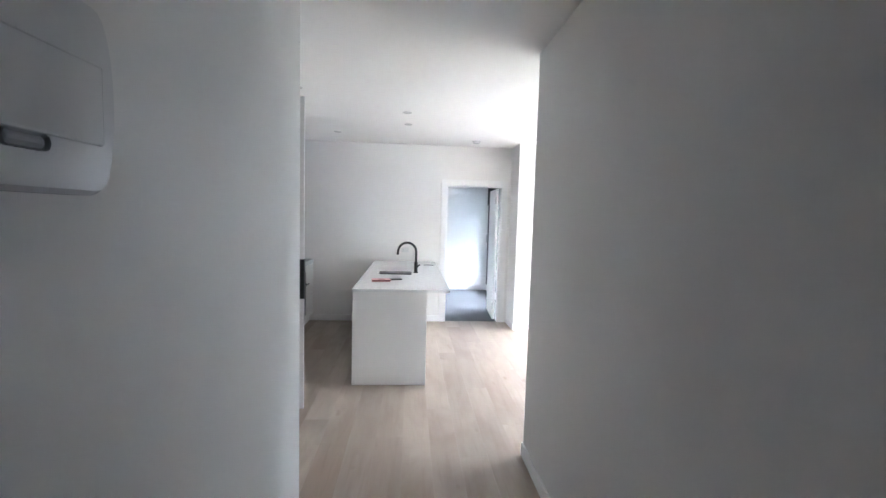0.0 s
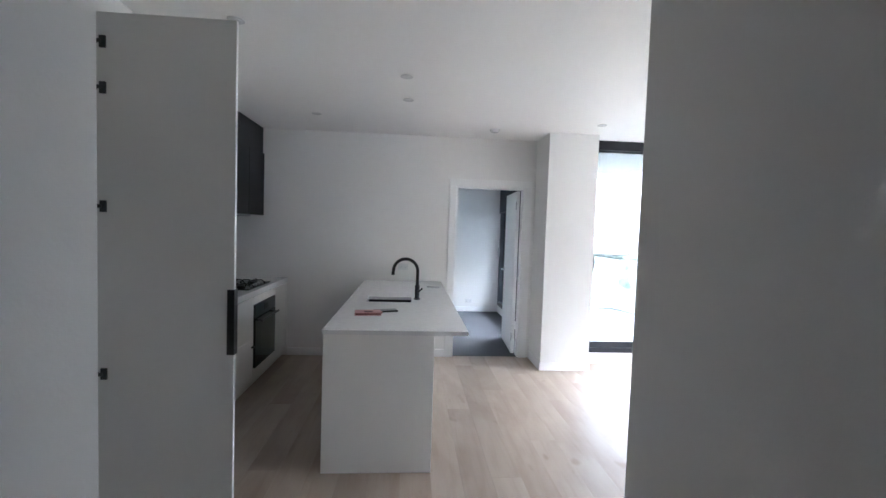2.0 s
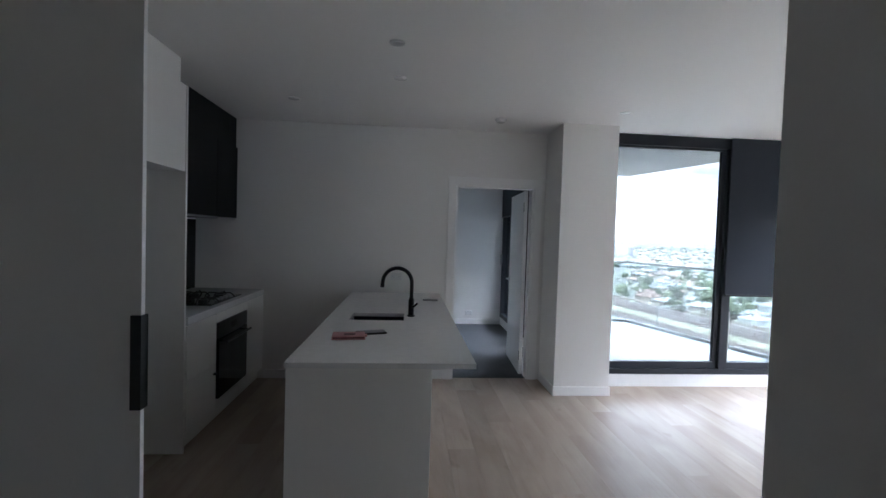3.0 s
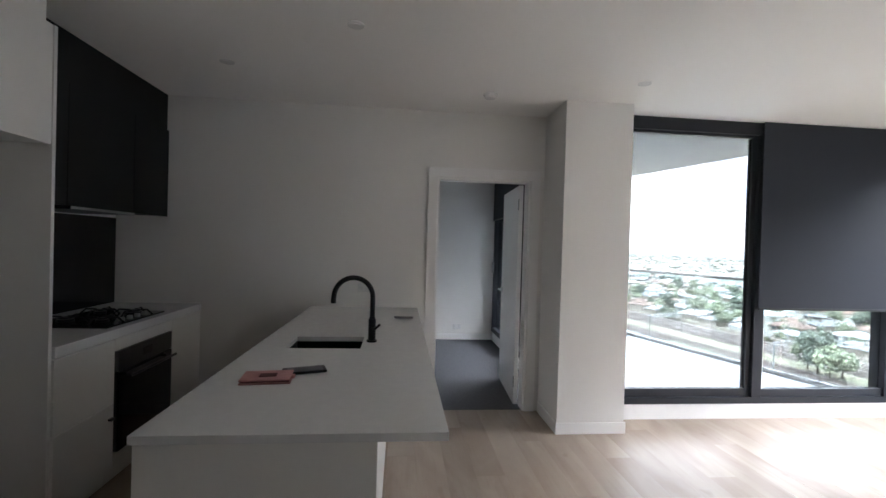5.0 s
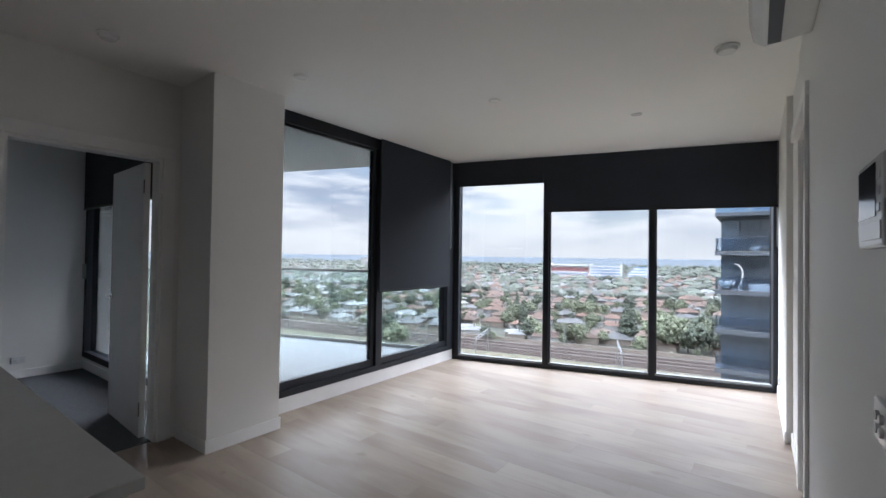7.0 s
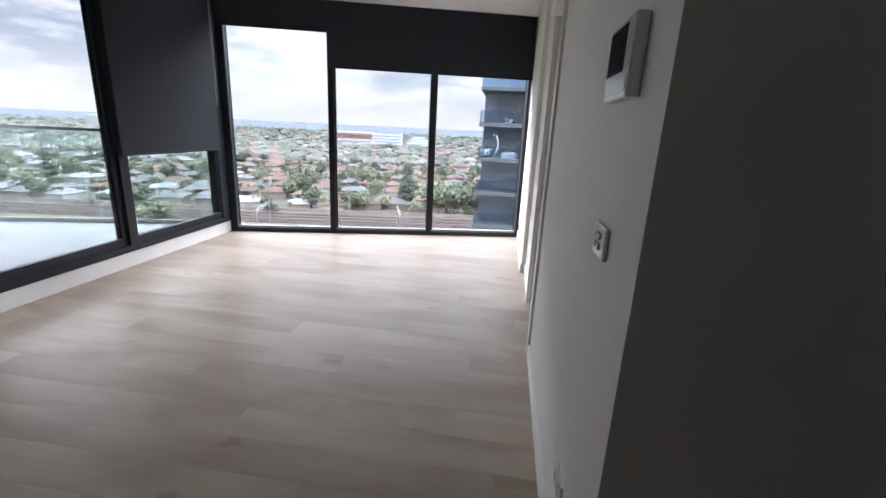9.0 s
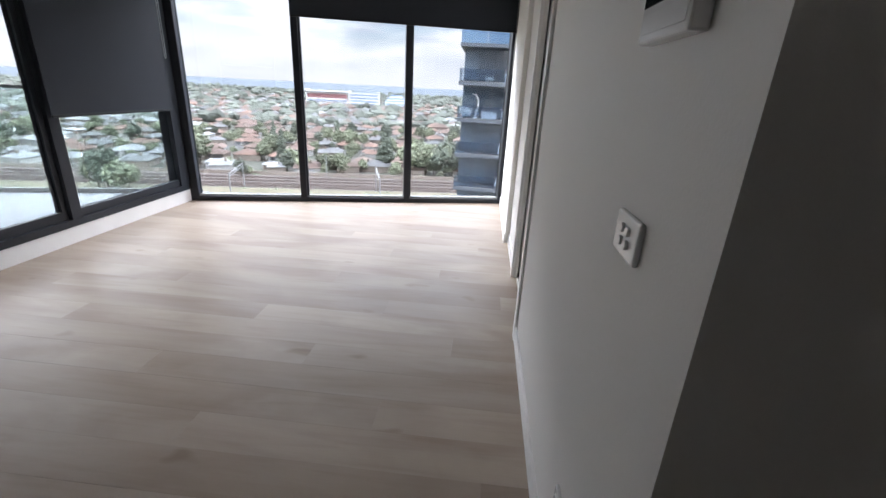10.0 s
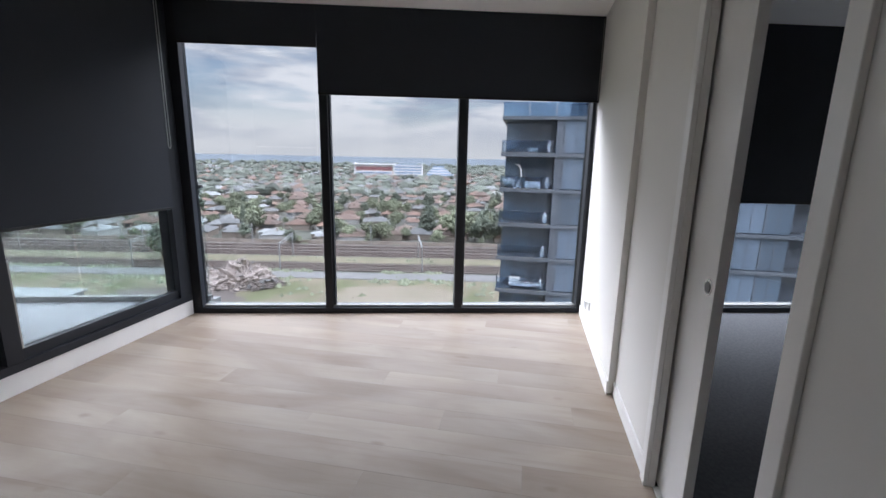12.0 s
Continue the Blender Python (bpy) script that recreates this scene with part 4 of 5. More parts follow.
strip("grass_verge", 120.5, 127.5, -600, 1500, 0.3, 0.36, VERGE, "dry grass verge between the tracks", "ground")
for u in (114.0, 117.5, 130.0, 133.5, 138.0, 142.5):
    tk = thing("railway_track", "rusty steel railway track on brown ballast", "railway track", "railway tracks")
    for du in (-0.72, 0.72):
        q = [town(u + du - 0.07, -400), town(u + du + 0.07, -400), town(u + du + 0.07, 1200), town(u + du - 0.07, 1200)]
        part("rail", prism([(p.x, p.y) for p in q], G + 0.36, G + 0.52), RUST, tk)
    q = [town(u - 1.25, -400), town(u + 1.25, -400), town(u + 1.25, 1200), town(u - 1.25, 1200)]
    part("sleeper_bed", prism([(p.x, p.y) for p in q], G + 0.3, G + 0.36), BALLAST, tk)
strip("noise_fence", 148.5, 148.8, -400, 900, 0, 1.3, BRICK, "low brown-grey fence along the far side of the railway", "fence")
strip("road", 330, 338, -200, 900, 0.02, 0.08, ASPH, "grey asphalt street between the houses", "road")
strip("road", 208, 215, -100, 500, 0.02, 0.08, ASPH, "grey asphalt street between the houses", "road")
strip("road", 268, 275, -100, 600, 0.02, 0.08, ASPH, "grey asphalt street between the houses", "road")


def gantry(v, u0=111.2, u1=127.0):
    t = thing("rail_gantry", "galvanised steel portal carrying the overhead wires", "gantry", "railway gantries")
    a, b = town(u0, v), town(u1, v + 2.0)
    for p in (a, b):
        part("post", prism([(p.x - 0.12, p.y - 0.12), (p.x + 0.12, p.y - 0.12), (p.x + 0.12, p.y + 0.12), (p.x - 0.12, p.y + 0.12)], G, G + 7.6), GALV, t)
    part("beam", tube([a + Vector((0, 0, 7.5)), b + Vector((0, 0, 7.5))], 0.13, 6), GALV, t)
    part("lower_beam", tube([a + Vector((0, 0, 6.7)), b + Vector((0, 0, 6.7))], 0.08, 6), GALV, t)
    for k in range(8):
        p = a.lerp(b, (k + 0.5) / 8)
        part("brace", tube([p + Vector((0, 0, 6.7)), p + (b - a) / 16 + Vector((0, 0, 7.5))], 0.05, 5), GALV, t)


for v in (5.5, 43.0, 82.0, 125.0, 180.0, 250.0):
    gantry(v)
for v in (25.0, 66.0, 104.0, 150.0):
    m = thing("rail_mast", "slim galvanised mast beside the tracks", "mast", "railway masts")
    p = town(147.3, v)
    part("post", prism([(p.x - 0.13, p.y - 0.13), (p.x + 0.13, p.y - 0.13), (p.x + 0.13, p.y + 0.13), (p.x - 0.13, p.y + 0.13)], G, G + 7.2), GALV, m)
    part("arm", tube([p + Vector((0, 0, 6.4)), p - NU * 3.2 + Vector((0, 0, 6.9))], 0.07, 6), GALV, m)


# houses: a hipped roof over pale walls, with windows and a chimney
def house(kind):
    w, d, h = (10.5 + 3 * rnd.random(), 8 + 2 * rnd.random(), 2.8)
    roof = (TERRA, BROWNR, GREYR, PALER, TERRA, PALER, BROWNR, GREYR)[kind]
    words = ("terracotta tiled", "brown tiled", "grey metal", "pale metal", "terracotta tiled", "pale metal", "brown tiled", "grey metal")[kind]
    t = thing("house", "single-storey suburban house with a %s hipped roof" % words, "house", "suburban houses")
    part("wall", boxes((-w / 2, w / 2, -d / 2, d / 2, 0, h)), HOUSEW if kind % 3 == 0 else BRICK, t)
    bm = bmesh.new()
    e, r, z = 0.6, d / 2, h + 0.21 * d
    lo = [bm.verts.new(p) for p in ((-w / 2 - e, -d / 2 - e, h - 0.1), (w / 2 + e, -d / 2 - e, h - 0.1), (w / 2 + e, d / 2 + e, h - 0.1), (-w / 2 - e, d / 2 + e, h - 0.1))]
    a, b = bm.verts.new((-w / 2 + r, 0, z)), bm.verts.new((w / 2 - r, 0, z))
    for f in ((lo[0], lo[1], b, a), (lo[1], lo[2], b), (lo[2], lo[3], a, b), (lo[3], lo[0], a), tuple(lo[::-1])):
        bm.faces.new(f)
    # a wing with its own hip at the front
    ww = w * 0.42
    q = [bm.verts.new(p) for p in ((-w / 2 - e, -d / 2 - 3.2, h - 0.1), (-w / 2 + ww, -d / 2 - 3.2, h - 0.1), (-w / 2 + ww, 0, h - 0.1), (-w / 2 - e, 0, h - 0.1))]
    m = -w / 2 + (ww - e) / 2
    c1, c2 = bm.verts.new((m, -d / 2 - 3.2 + ww / 2, h + 0.19 * ww + 0.3)), bm.verts.new((m, -0.5, h + 0.19 * ww + 0.3))
    for f in ((q[0], q[1], c1), (q[1], q[2], c2, c1), (q[2], q[3], c2), (q[3], q[0], c1, c2), tuple(q[::-1])):
        bm.faces.new(f)
    bmesh.ops.recalc_face_normals(bm, faces=bm.faces)
    ro = part("roof", bm, roof, t)
    part("chimney", box(w * 0.2, w * 0.2 + 0.9, 0.8, 1.5, h + 0.5, z + 0.6), BRICK, ro)
    part("wing_wall", box(-w / 2, -w / 2 + ww - e, -d / 2 - 2.6, -d / 2, 0, h), HOUSEW if kind % 3 == 0 else BRICK, t)
    for x in (-w * 0.32, 0.5, w * 0.34):
        y = -d / 2 - 2.63 if x < -w * 0.2 else -d / 2 - 0.03
        part("window", box(x - 0.9, x + 0.9, y, y + 0.06, 0.9, 2.2), DARKWIN, t)
    part("door", box(w * 0.16, w * 0.16 + 0.95, -d / 2 - 0.03, -d / 2 + 0.03, 0, 2.1), DARKWIN, t)
    return t


def clump_crown(rx, rz, z, count, size, seed, cone=False):
    """Leaves: many small bent clumps filling an uneven crown."""
    r = random.Random(seed)
    bm = bmesh.new()
    lobes = []
    for k in range(6):
        a, q = k * 1.047 + r.uniform(-0.4, 0.4), rx * r.uniform(0.35, 0.62)
        lobes.append((Vector((q * math.cos(a), q * math.sin(a), z + rz * r.uniform(-0.55, 0.35))), r.uniform(0.42, 0.66)))
    lobes.append((Vector((0, 0, z + rz * 0.4)), 0.62))
    for k in range(count):
        if cone:
            f = r.random()
            a, q = r.random() * 6.283, rx * (1 - f) * (0.55 + 0.45 * r.random())
            c = Vector((q * math.cos(a), q * math.sin(a), z - rz + 2 * rz * f))
        else:
            v = Vector((r.gauss(0, 1), r.gauss(0, 1), r.gauss(0, 1))).normalized() * (0.4 + 0.68 * r.random() ** 0.7)
            at, share = lobes[k % len(lobes)]
            c = at + Vector((v.x * rx * share, v.y * rx * share, v.z * rz * share))
        d = bmesh.ops.create_icosphere(bm, subdivisions=1, radius=size * (0.6 + 0.7 * r.random()), matrix=Matrix.Translation(c))
        for w in d["verts"]:
            w.co = c + (w.co - c) * (0.55 + 0.9 * r.random())
    return bm


def tree(kind):
    rx, rz, z, cone, mat = ((3.4, 2.9, 5.0, 0, LEAF), (4.6, 3.3, 6.0, 0, LEAF), (2.6, 2.2, 3.6, 0, LEAF), (2.2, 5.0, 6.2, 1, LEAFD), (3.9, 3.6, 6.2, 0, LEAFD))[kind]
    words = ("round green garden tree", "broad green street tree", "low green bushy tree", "dark green cone-shaped cypress", "tall dark green tree")[kind]
    t = thing("tree", words + " among the houses", "tree", "suburban trees")
    bm = bmesh.new()
    add_cyl(bm, (0, 0, z * 0.4), 0.28, z * 0.8, r2=0.12, seg=7)
    part("trunk", bm, BARK, t)
    for k in range(4):
        a = k * 1.57 + kind
        part("limb", tube([(0, 0, z * 0.45), (rx * 0.3 * math.cos(a), rx * 0.3 * math.sin(a), z * 0.75), (rx * 0.6 * math.cos(a), rx * 0.6 * math.sin(a), z)], 0.09, 5), BARK, t)
    part("crown", clump_crown(rx, rz, z, 280 if not cone else 150, 0.5 if kind != 2 else 0.38, kind + 3, bool(cone)), mat, t)
    return t


def place(u, v, turn, scale=1.0):
    p = town(u, v)
    return Matrix.Translation(p) @ Matrix.Rotation(radians(turn), 4, "Z") @ Matrix.Diagonal((scale, scale, scale, 1))


houses = [house(k) for k in range(8)]
trees = [tree(k) for k in range(5)]
used_h, used_t = set(), set()


def settle(pool, used, kind, m):
    if kind not in used:
        used.add(kind)
        pool[kind].matrix_basis = m
    else:
        loc, rot, sc = m.decompose()
        o = copy_thing(pool[kind], Matrix.LocRotScale(loc, rot, None))
        o.scale = sc


lots = []
for i, u in enumerate((159, 177, 197, 224, 242, 260, 284, 302, 321)):
    v = -0.14 * u
    while v < 1.22 * u:
        lots.append((u + rnd.uniform(-4.5, 4.5), v, i))
        v += rnd.uniform(10.0, 19.0)
for u, v, i in lots:
    far_left = v > 0.42 * u
    kind = rnd.choice((3, 5, 7, 2, 3, 5, 0, 4) if far_left else (0, 1, 6, 4, 1, 6, 2, 7))
    if i == 0 and 38 < v < 90:
        kind = rnd.choice((3, 5, 2))
    settle(houses, used_h, kind, place(u, v, 10.6 + (90 if i % 2 == 0 else 270) + rnd.choice((0, 0, 90)) + rnd.uniform(-14, 14), rnd.uniform(0.64, 0.98)))
planted = 0
for u, v, i in lots:
    for k in range(rnd.choice((1, 2, 2, 3))):
        if planted < 295:
            planted += 1
            settle(trees, used_t, rnd.choice((0, 1, 2, 2, 0, 2, 4)), place(u + rnd.choice((-9, 9, 0)) + rnd.uniform(-3, 3), v + rnd.uniform(5.5, 11), rnd.uniform(0, 360), rnd.choice((0.4, 0.55, 0.7, 0.95)) * rnd.uniform(0.85, 1.1)))
# a row of garden trees behind the railway, and a stand beside the tower
for v, kind, sc in ((2, 2, 0.9), (14, 0, 0.6), (21, 1, 0.8), (26.5, 1, 0.75), (34, 2, 1.0), (40, 4, 0.7), (60, 2, 0.7), (97, 2, 0.9)):
    settle(trees, used_t, kind, place(153.5 + rnd.uniform(-1, 6), v, rnd.uniform(0, 360), sc))
for u, v, sc in ((166, 44, 1.2), (214, 60, 1.1), (176, 82, 0.9), (240, 34, 1.1)):
    settle(trees, used_t, 3, place(u, v, 20, sc))
for k in range(12):
    settle(trees, used_t, rnd.choice((0, 1, 4)), place(153 + rnd.uniform(0, 28), -24 + rnd.uniform(0, 22), rnd.uniform(0, 360), rnd.uniform(0.9, 1.3)))
# the large tree in front of the railway
for u, v, kind, sc in ((120, 77.5, 4, 1.2), (122.5, 81.5, 1, 0.95), (118.8, 74.0, 1, 0.9), (121.5, 73.0, 0, 0.9)):
    settle(trees, used_t, kind, place(u, v, 40 * kind, sc))


def far_suburb():
    """Roofs and crowns too far off to tell apart."""
    r = random.Random(11)
    sets = {k: ([], []) for k in range(4)}
    mats = (TERRA, BROWNR, PALER, GREYR)
    for k in range(2700):
        u = 338 + 900 * r.random() ** 1.4
        v = r.uniform(-0.2, 1.5) * u
        c = r.choice((2, 3, 2, 0)) if v > 0.45 * u else r.choice((0, 1, 1, 2, 3))
        w, d, h, a = r.uniform(8, 14), r.uniform(7, 10), r.uniform(2.6, 4.0), r.choice((0, 1.571)) + 0.185
        vs, fs = sets[c]
        n, p = len(vs), town(u, v)
        for x, y, z in ((-w / 2, -d / 2, 0), (w / 2, -d / 2, 0), (w / 2, d / 2, 0), (-w / 2, d / 2, 0),
                        (-w / 2, -d / 2, h), (w / 2, -d / 2, h), (w / 2, d / 2, h), (-w / 2, d / 2, h),
                        (-w / 2 + d / 2, 0, h + 2.2), (w / 2 - d / 2, 0, h + 2.2)):
            vs.append((p.x + x * math.cos(a) - y * math.sin(a), p.y + x * math.sin(a) + y * math.cos(a), p.z + z))
        fs += [tuple(n + i for i in f) for f in ((0, 1, 5, 4), (1, 2, 6, 5), (2, 3, 7, 6), (3, 0, 4, 7), (4, 5, 9, 8), (5, 6, 9), (6, 7, 8, 9), (7, 4, 8))]
    for c, (vs, fs) in sets.items():
        me = bpy.data.meshes.new("far_roofs")
        me.from_pydata(vs, [], fs)
        me.materials.append(mats[c])
        tagged(new("far_roofs", me), "far suburban roofs between trees", "houses", kind="stuff")
    base = bmesh.new()
    bmesh.ops.create_icosphere(base, subdivisions=1, radius=1.0)
    ico_v = [v.co.copy() for v in base.verts]
    base.faces.ensure_lookup_table()
    ico_f = [tuple(v.index for v in f.verts) for f in base.faces]
    base.free()
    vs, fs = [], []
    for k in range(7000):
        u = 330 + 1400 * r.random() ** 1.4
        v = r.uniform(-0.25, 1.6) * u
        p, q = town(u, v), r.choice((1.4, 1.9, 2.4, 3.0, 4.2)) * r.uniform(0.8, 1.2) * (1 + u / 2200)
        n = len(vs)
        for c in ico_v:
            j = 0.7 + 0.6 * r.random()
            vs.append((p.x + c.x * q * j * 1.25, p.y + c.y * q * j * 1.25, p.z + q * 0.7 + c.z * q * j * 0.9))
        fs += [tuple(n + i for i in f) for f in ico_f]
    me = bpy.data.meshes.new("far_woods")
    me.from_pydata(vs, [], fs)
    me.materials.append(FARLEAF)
    tagged(new("far_woods", me), "far trees between the roofs of the suburb, in haze-greyed foliage", "trees", kind="stuff")


far_suburb()


def scrub():
    """Weeds and low bushes along the railway and over the lot."""
    r = random.Random(23)
    vs, fs = [], []
    for k in range(2600):
        u = r.choice((r.gauss(102, 1.6), r.gauss(111.2, 0.5), r.gauss(124, 1.8), r.uniform(66, 98), r.gauss(150, 1.0)))
        v = r.uniform(-45, 190)
        if noise.noise((u * 0.09, v * 0.06, 4.0)) < 0.05:
            continue
        p, q = town(u, v), r.uniform(0.25, 0.8) * (1.5 if u > 149 else 1.0)
        n = len(vs)
        for a, b, c in ((1, 0, 0.1), (0.3, 0.95, 0), (-0.8, 0.6, 0.1), (-0.8, -0.6, 0), (0.3, -0.95, 0.1), (0.1, 0, 1.0)):
            j = 0.6 + 0.8 * r.random()
            vs.append((p.x + a * q * j * 1.3, p.y + b * q * j * 1.3, p.z + 0.06 + c * q * j))
        fs += [tuple(n + i for i in f) for f in ((0, 1, 5), (1, 2, 5), (2, 3, 5), (3, 4, 5), (4, 0, 5))]
    me = bpy.data.meshes.new("scrub")
    me.from_pydata(vs, [], fs)
    me.materials.append(LEAF)
    tagged(new("scrub", me), "weeds and low scrub along the railway", "scrub", kind="stuff")


scrub()


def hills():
    """Low wooded ridges, one behind the other, out to the horizon, in a haze-tinted colour."""
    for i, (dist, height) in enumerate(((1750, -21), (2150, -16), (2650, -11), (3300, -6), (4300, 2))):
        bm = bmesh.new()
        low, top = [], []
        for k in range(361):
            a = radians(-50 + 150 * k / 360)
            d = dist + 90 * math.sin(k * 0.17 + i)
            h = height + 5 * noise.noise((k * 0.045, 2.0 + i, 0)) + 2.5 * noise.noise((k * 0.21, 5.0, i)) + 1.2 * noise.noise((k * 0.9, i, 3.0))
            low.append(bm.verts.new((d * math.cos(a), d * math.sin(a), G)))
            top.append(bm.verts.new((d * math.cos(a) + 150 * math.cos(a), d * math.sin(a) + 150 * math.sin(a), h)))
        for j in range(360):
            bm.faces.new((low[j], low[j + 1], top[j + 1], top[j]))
        structure("backdrop_hills", bm, HILL, "low wooded hills towards the horizon, coloured blue-grey for distance haze", "hills")


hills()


def grandstand():
    """The racecourse stand: red seating beside a blue glazed block, white roof and frames."""
    t = thing("grandstand", "long white grandstand with red seating and a blue glazed block", "grandstand")
    t.matrix_basis = Matrix.Translation(town(630, 81)) @ Matrix.Rotation(radians(10.6 + 90), 4, "Z") @ Matrix.Diagonal((0.8, 0.8, 1.2, 1))
    part("podium", box(-62, 60, -14, 6, 0, 6), WHITEM, t)
    part("seating", box(-8, 56, 6, 7, 9.5, 14), REDSEAT, t)
    part("seating_base", box(-8, 58, 6, 7.4, 6.0, 9.5), WHITEM, t)
    part("upper_fascia", box(-8, 58, 6, 7.4, 14, 16.2), WHITEM, t)
    part("roof", box(-12, 60, -14, 12, 16.2, 17.4), WHITEM, t)
    part("glazed_block", box(-60, -12, -14, 7, 4, 17), BLUEGL, t)
    for k in range(4):
        part("floor_band", box(-60.5, -11.5, 7, 7.6, 5.2 + 3.2 * k, 6.9 + 3.2 * k), WHITEM, t)
    for x in (-60.5, -12, 58):
        part("pier", box(x - 1, x + 1.2, -14, 8, 0, 18.5), WHITEM, t)
    part("blue_band", box(-8, 58, 7.42, 7.5, 6.6, 7.6), BLUEGL, t)
    s = thing("stepped_building", "white stepped building with long balconies beyond the suburb", "building")
    s.matrix_basis = Matrix.Translation(town(650, 10)) @ Matrix.Rotation(radians(10.6 + 90), 4, "Z") @ Matrix.Diagonal((0.7, 0.8, 1.1, 1))
    for k in range(5):
        w = 40 - 6.5 * k
        part("storey", box(-w, w * 0.8, -14, 6 - k, 3.4 * k, 3.4 * k + 2.0), WHITEM, s)
        part("window_band", box(-w + 1, w * 0.8 - 1, -13, 5 - k, 3.4 * k + 2.0, 3.4 * k + 3.4), BLUEGL, s)


grandstand()
for u, v, w, h in ((460, 590, 18, 22), (520, 720, 16, 26), (900, 640, 30, 24)):
    t = thing("apartment_building", "far pale apartment block with banded storeys", "building", "far apartment blocks")
    t.matrix_basis = Matrix.Translation(town(u, v)) @ Matrix.Rotation(radians(35), 4, "Z")
    part("wall", box(-w / 2, w / 2, -9, 9, 0, h), HOUSEW, t)
    part("roof", box(-w / 2 - 0.4, w / 2 + 0.4, -9.4, 9.4, h, h + 0.8), WHITEM, t)
    for k in range(int(h / 3.4)):
        part("window_band", box(-w / 2 + 1, w / 2 - 1, -9.2, 9.2, 3.4 * k + 1.2, 3.4 * k + 2.8), TGLASS, t)


# the vacant lot: rubble and a white shed roof
def heap(u, v, rx, h, mat, label):
    bm = bmesh.new()
    r = random.Random(int(u * 7 + v))
    p = town(u, v)
    d = bmesh.ops.create_icosphere(bm, subdivisions=5, radius=1.0)
    for w in d["verts"]:
        j = 1 + 0.3 * noise.noise(w.co * 2.3 + Vector((u, v, 0))) + 0.28 * noise.noise(w.co * 6.5 + Vector((v, u, 3))) + 0.22 * noise.noise(w.co * 17 + Vector((u, 1, v)))
        tip = max(0.0, 1 - math.hypot(w.co.x, w.co.y)) ** 0.7
        w.co = Vector((p.x + w.co.x * rx * j, p.y + w.co.y * rx * 1.2 * j, p.z + (tip * h * j if w.co.z > 0 else -0.05)))
    ob = tagged(part("rubble_heap", bm, mat), label, "rubble heap")
    for k in range(44):
        a, q = r.random() * math.tau, r.random() ** 0.6
        sx, sy, sz = r.uniform(0.3, 1.2), r.uniform(0.15, 0.6), r.uniform(0.05, 0.16)
        c = Vector((p.x + rx * 0.95 * q * math.cos(a), p.y + rx * 1.15 * q * math.sin(a), p.z + 0.1 + h * (1 - q) ** 0.7))
        b = box(-sx, sx, -sy, sy, -sz, sz)
        bmesh.ops.transform(b, matrix=Matrix.Translation(c) @ Matrix.Rotation(a, 4, "Z") @ Matrix.Rotation(r.uniform(-1.2, 1.2), 4, "Y"), verts=b.verts)
        part("broken_slab", b, (PALEROAD, RUBBLE, BRICK)[k % 3], ob)
    for k in range(10):
        a, q = r.random() * math.tau, r.random() * 0.7
        c = Vector((p.x + rx * q * math.cos(a), p.y + rx * q * math.sin(a), p.z + h * (1 - q) ** 0.7))
        part("broken_beam", tube([c, c + Vector((r.uniform(-1.6, 1.6), r.uniform(-1.6, 1.6), r.uniform(0.2, 1.4)))], 0.07, 5), (BARK, GALV)[k % 2], ob)


heap(99, 47, 5.6, 6.0, RUBBLE, "heap of pale rubble and earth on the vacant lot")
heap(96.5, 55, 5.6, 4.2, RUBBLE, "heap of broken pinkish rubble on the vacant lot")
heap(98, 43, 4.5, 2.4, BALLAST, "small heap of grey rubble on the vacant lot")
sh = thing("site_shed", "long white-roofed site shed below the balcony", "shed")
sh.matrix_basis = Matrix.Translation(town(72, 92)) @ Matrix.Rotation(radians(10.6), 4, "Z")
part("wall", box(-9, 9, -22, 22, 0, 3.2), HOUSEW, sh)
part("roof", box(-9.5, 9.5, -22.5, 22.5, 3.2, 3.6), PALER, sh)


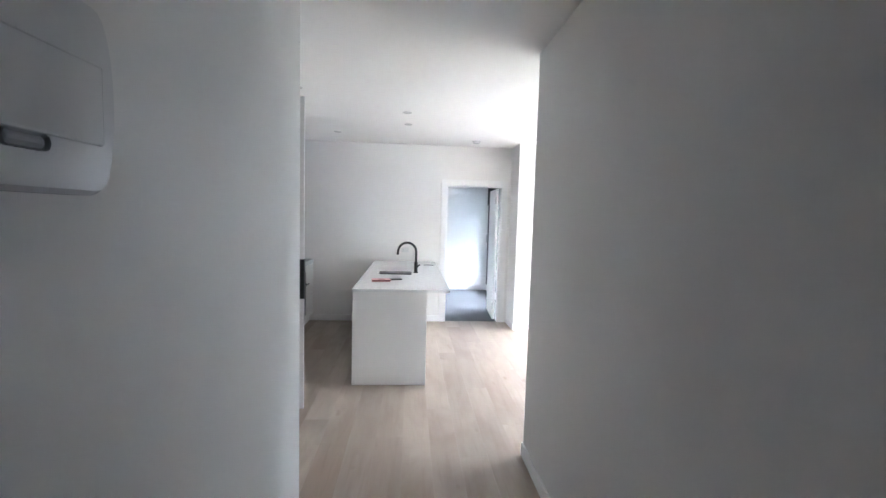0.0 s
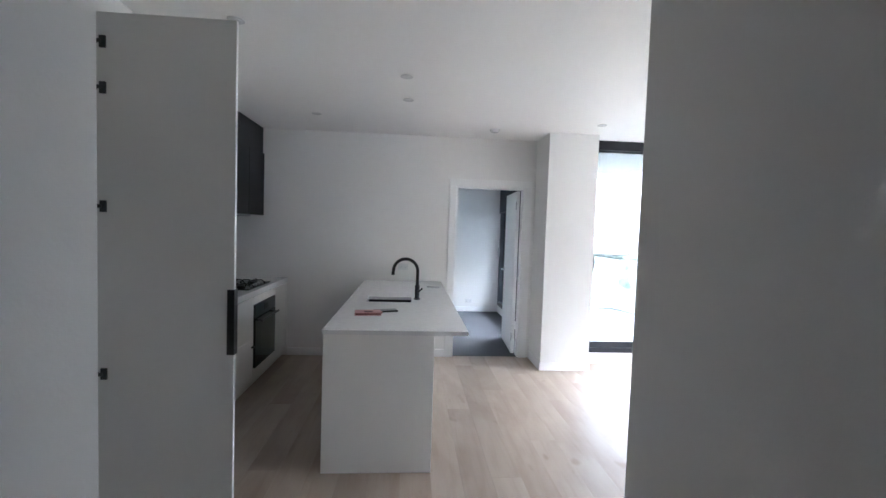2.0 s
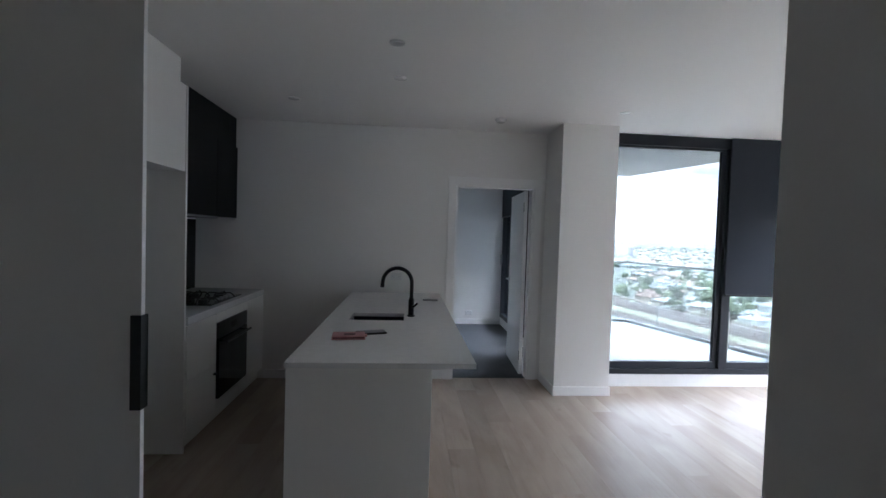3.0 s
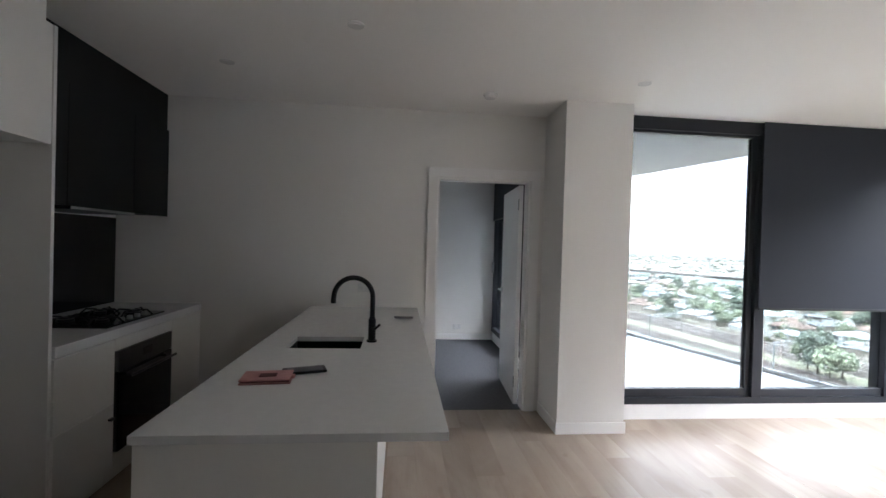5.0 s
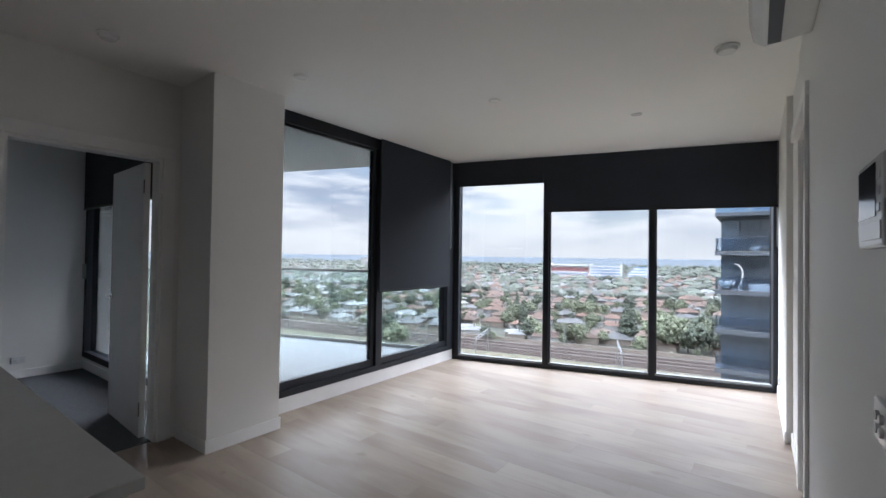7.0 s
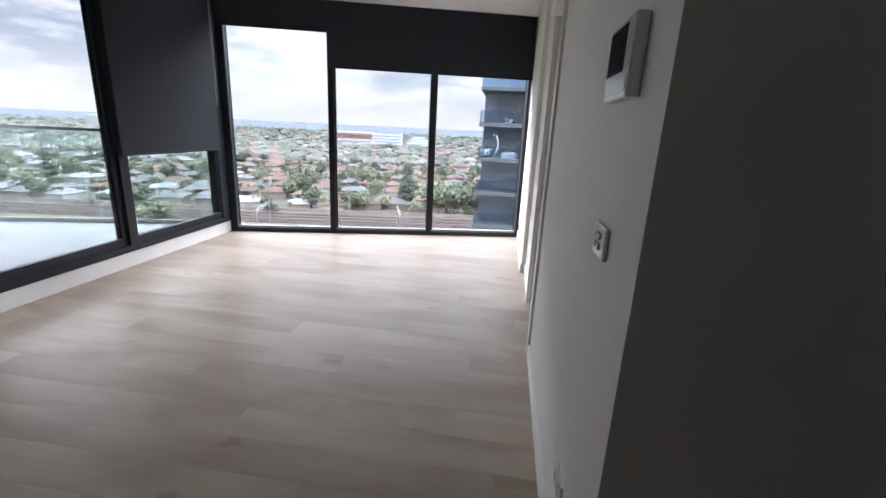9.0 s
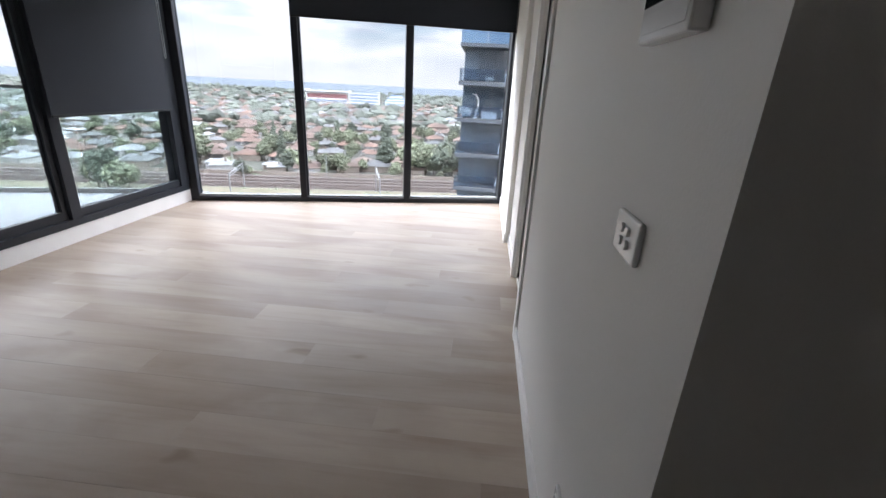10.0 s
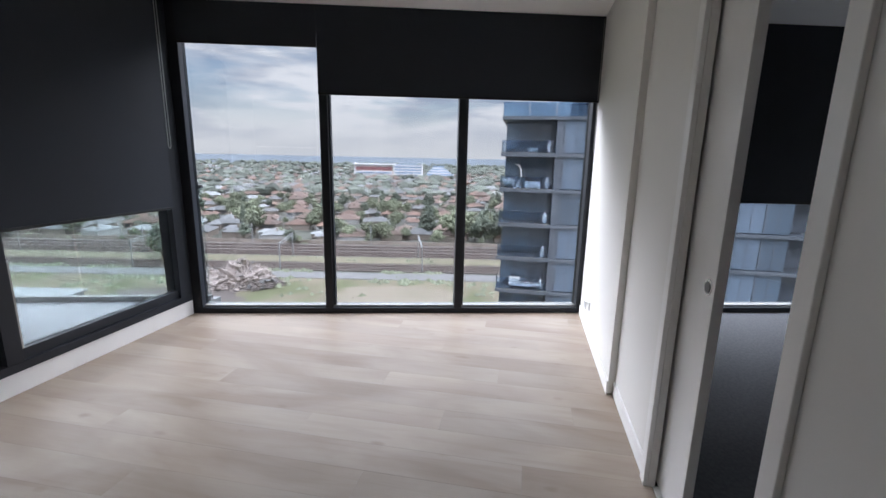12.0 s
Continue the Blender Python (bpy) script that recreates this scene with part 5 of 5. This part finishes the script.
# ---- the neighbouring tower ----
def tower():
    t = thing("apartment_tower", "dark glazed apartment tower with balconies and curtained windows", "building")
    x, z0, fh = 39.9, -1.09, 3.03
    yl, yp = 5.75, 0.95
    part("core", box(x + 2.2, x + 18, -24, yl - 0.3, G, 4.77), TWALL, t)
    part("roof", box(x - 0.25, x + 18, -24.3, yl, z0 + 2 * fh - 0.2, z0 + 2 * fh + 0.08), TSLAB, t)
    for j in range(13):
        part("parapet_glass", box(x - 0.2, x - 0.17, yl - 0.05 - 2.2 * (j + 1) + 0.05, yl - 0.05 - 2.2 * j, z0 + 2 * fh + 0.08, z0 + 2 * fh + 1.2), PARAPET, t)
    part("penthouse", box(x + 9, x + 18, -20, yl - 7, z0 + 2 * fh + 0.08, z0 + 3 * fh), TWALL, t)
    part("pier", box(x - 0.05, x + 2.2, yp - 0.3, yp + 0.25, G, 4.77), TWALL, t)
    for k in range(-9, 2):
        z = z0 + fh * k
        s = part("slab", box(x - 0.25, x + 2.25, -24, yl, z - 0.20, z + 0.08), TSLAB, t, "dark slab edge")
        # Pale strip added on the slab for light reflected off the balcony floor.
        part("nosing", box(x - 0.26, x - 0.14, yp + 0.3, yl, z + 0.08, z + 0.14), PALEROAD, s)
        g = part("balustrade", box(x - 0.2, x - 0.17, yp + 0.3, yl - 0.05, z + 0.14, z + 1.15), TGLASSC, t)
        part("end_glass", box(x - 0.17, x + 2.0, yl - 0.08, yl - 0.05, z + 0.14, z + 1.15), TGLASSC, t)
        part("balcony_wall", box(x + 2.0, x + 2.19, yp + 0.3, yl - 0.3, z + 0.14, z + fh - 0.14), TWALL, t)
        for j in range(3):
            part("balcony_window", box(x + 1.94, x + 1.99, yp + 0.6 + 1.35 * j, yp + 1.8 + 1.35 * j, z + 0.3, z + fh - 0.4), TGLASS, t)
        for j in range(9):
            y = yp - 0.45 - 2.0 * j
            p = part("window", box(x + 0.02, x + 0.08, y - 1.85, y, z + 0.16, z + fh - 0.16), TGLASS if (k + j) % 4 == 3 or j > 7 else CURTAIN, t)
            part("mullion", box(x - 0.02, x + 0.06, y, y + 0.12, z + 0.16, z + fh - 0.16), TWALL, p)
            part("bar", box(x - 0.01, x + 0.03, y - 0.95, y - 0.88, z + 0.16, z + fh - 0.16), TWALL, p)
    # on the balconies
    for k in range(-5, 2):
        z = z0 + fh * k + 0.14
        b = thing("balcony_heater", "white slim bottle-shaped unit standing on a tower balcony", "heater", "balcony heaters")
        b.location = (x + 0.5, yp + 0.75, z)
        part("body", cyl((0, 0, 0.32), 0.2, 0.64, bevel=0.03), PLAST, b)
        part("neck", cyl((0, 0, 0.78), 0.17, 0.28, r2=0.06), PLAST, b)
        part("cap", cyl((0, 0, 1.0), 0.05, 0.18), PLASTG, b)
    z = z0 + 0.14
    c = thing("hanging_chair", "white hanging egg chair on its curved stand", "chair", at=(x + 0.5, yl - 0.6, z))
    part("stand", tube([(0, -0.9, 0.05), (0, -1.15, 0.8), (0, -1.2, 1.5), (0, -0.95, 1.95), (0, -0.65, 2.0)], 0.06, 8), PLAST, c)
    part("base", cyl((0, -0.9, 0.04), 0.45, 0.06), PLAST, c)
    bm = bmesh.new()
    d = bmesh.ops.create_icosphere(bm, subdivisions=2, radius=0.55, matrix=Matrix.Translation((0, -0.15, 0.6)))
    bmesh.ops.delete(bm, geom=[v for v in d["verts"] if v.co.z > 0.85], context="VERTS")
    bmesh.ops.solidify(bm, geom=list(bm.faces), thickness=0.05)
    part("seat", bm, PLAST, c)
    o = thing("storage_box", "cream storage box on a tower balcony", "box", at=(x + 0.4, yp + 2.0, z))
    part("body", box(-0.3, 0.3, -0.65, 0.65, 0, 0.5, 0.02), PLAST, o)
    part("lid", box(-0.32, 0.32, -0.67, 0.67, 0.5, 0.56, 0.01), PLAST, o)
    z = z0 - 3 * fh + 0.14
    o = thing("outdoor_lounge", "white outdoor lounge seat on a tower balcony", "sofa", at=(x + 0.5, yl - 2.2, z))
    part("seat", box(-0.4, 0.4, -1.7, 1.0, 0.2, 0.45, 0.06), PLAST, o)
    part("backrest", box(0.3, 0.5, 0.0, 1.0, 0.45, 0.9, 0.06), PLAST, o)
    for y in (-1.5, 0.8):
        part("leg", box(-0.35, 0.35, y - 0.05, y + 0.05, 0, 0.2), GALV, o)
    z = z0 + fh + 0.14
    o = thing("planter_bowl", "white planter bowl on a tower balcony", "planter", at=(x + 0.4, yp + 2.2, z))
    part("bowl", cyl((0, 0, 0.2), 0.3, 0.4, r2=0.48), PLAST, o)
    part("soil", cyl((0, 0, 0.39), 0.4, 0.04), BARK, o)


tower()

# ---- oak boards ----
def clip(poly, px, py, nx, ny):
    """The part of a plan outline that lies behind the line through (px, py) with outward normal (nx, ny)."""
    out = []
    for (ax, ay), (bx, by) in zip(poly, poly[1:] + poly[:1]):
        da, db = (ax - px) * nx + (ay - py) * ny, (bx - px) * nx + (by - py) * ny
        if da <= 0:
            out.append((ax, ay))
        if (da < 0 < db) or (db < 0 < da):
            k = da / (da - db)
            out.append((ax + (bx - ax) * k, ay + (by - ay) * k))
    return out


def boards():
    floor = thing("floor", "wide pale limed oak floorboards", "floor", kind="structure")
    w, c = 0.19, 0.00025
    r = random.Random(3)
    nx, ny = -math.sin(radians(SKEW)), math.cos(radians(SKEW))
    x, k = KX - 0.02, 0
    while x < 5.48:
        x1 = x + w
        y0, yend = (-1.6, FAR + 0.03) if x < HR else (NEAR - 0.055, FAR + 0.03 if x1 < 1.3 else 6.44)
        y = y0 - (0.3 + 1.9 * ((k * 0.382) % 1.0))
        while y < yend:
            a, b = max(y, y0), min(y + 2.2, yend)
            y += 2.2
            if b - a < 0.02:
                continue
            gap = r.choice((0.00006, 0.00008, 0.0001, 0.0004))
            rings = []
            for inset, z in ((gap, -0.013), (gap, -c), (gap + c, 0.0)):
                poly = [(x + inset, a + inset), (x1 - inset, a + inset), (x1 - inset, b - inset), (x + inset, b - inset)]
                rings.append([(px, py, z) for px, py in clip(poly, CX, CY, nx, ny)])
            if min(len(r) for r in rings) < 3 or len({len(r) for r in rings}) > 1:
                continue
            bm = bmesh.new()
            rows = [[bm.verts.new(v) for v in r] for r in rings]
            n = len(rows[0])
            for p, q in zip(rows, rows[1:]):
                for i in range(n):
                    bm.faces.new((p[i], p[(i + 1) % n], q[(i + 1) % n], q[i]))
            bm.faces.new(rows[2])
            part("floorboard", bm, OAK, floor)
        x, k = x1, k + 1


boards()
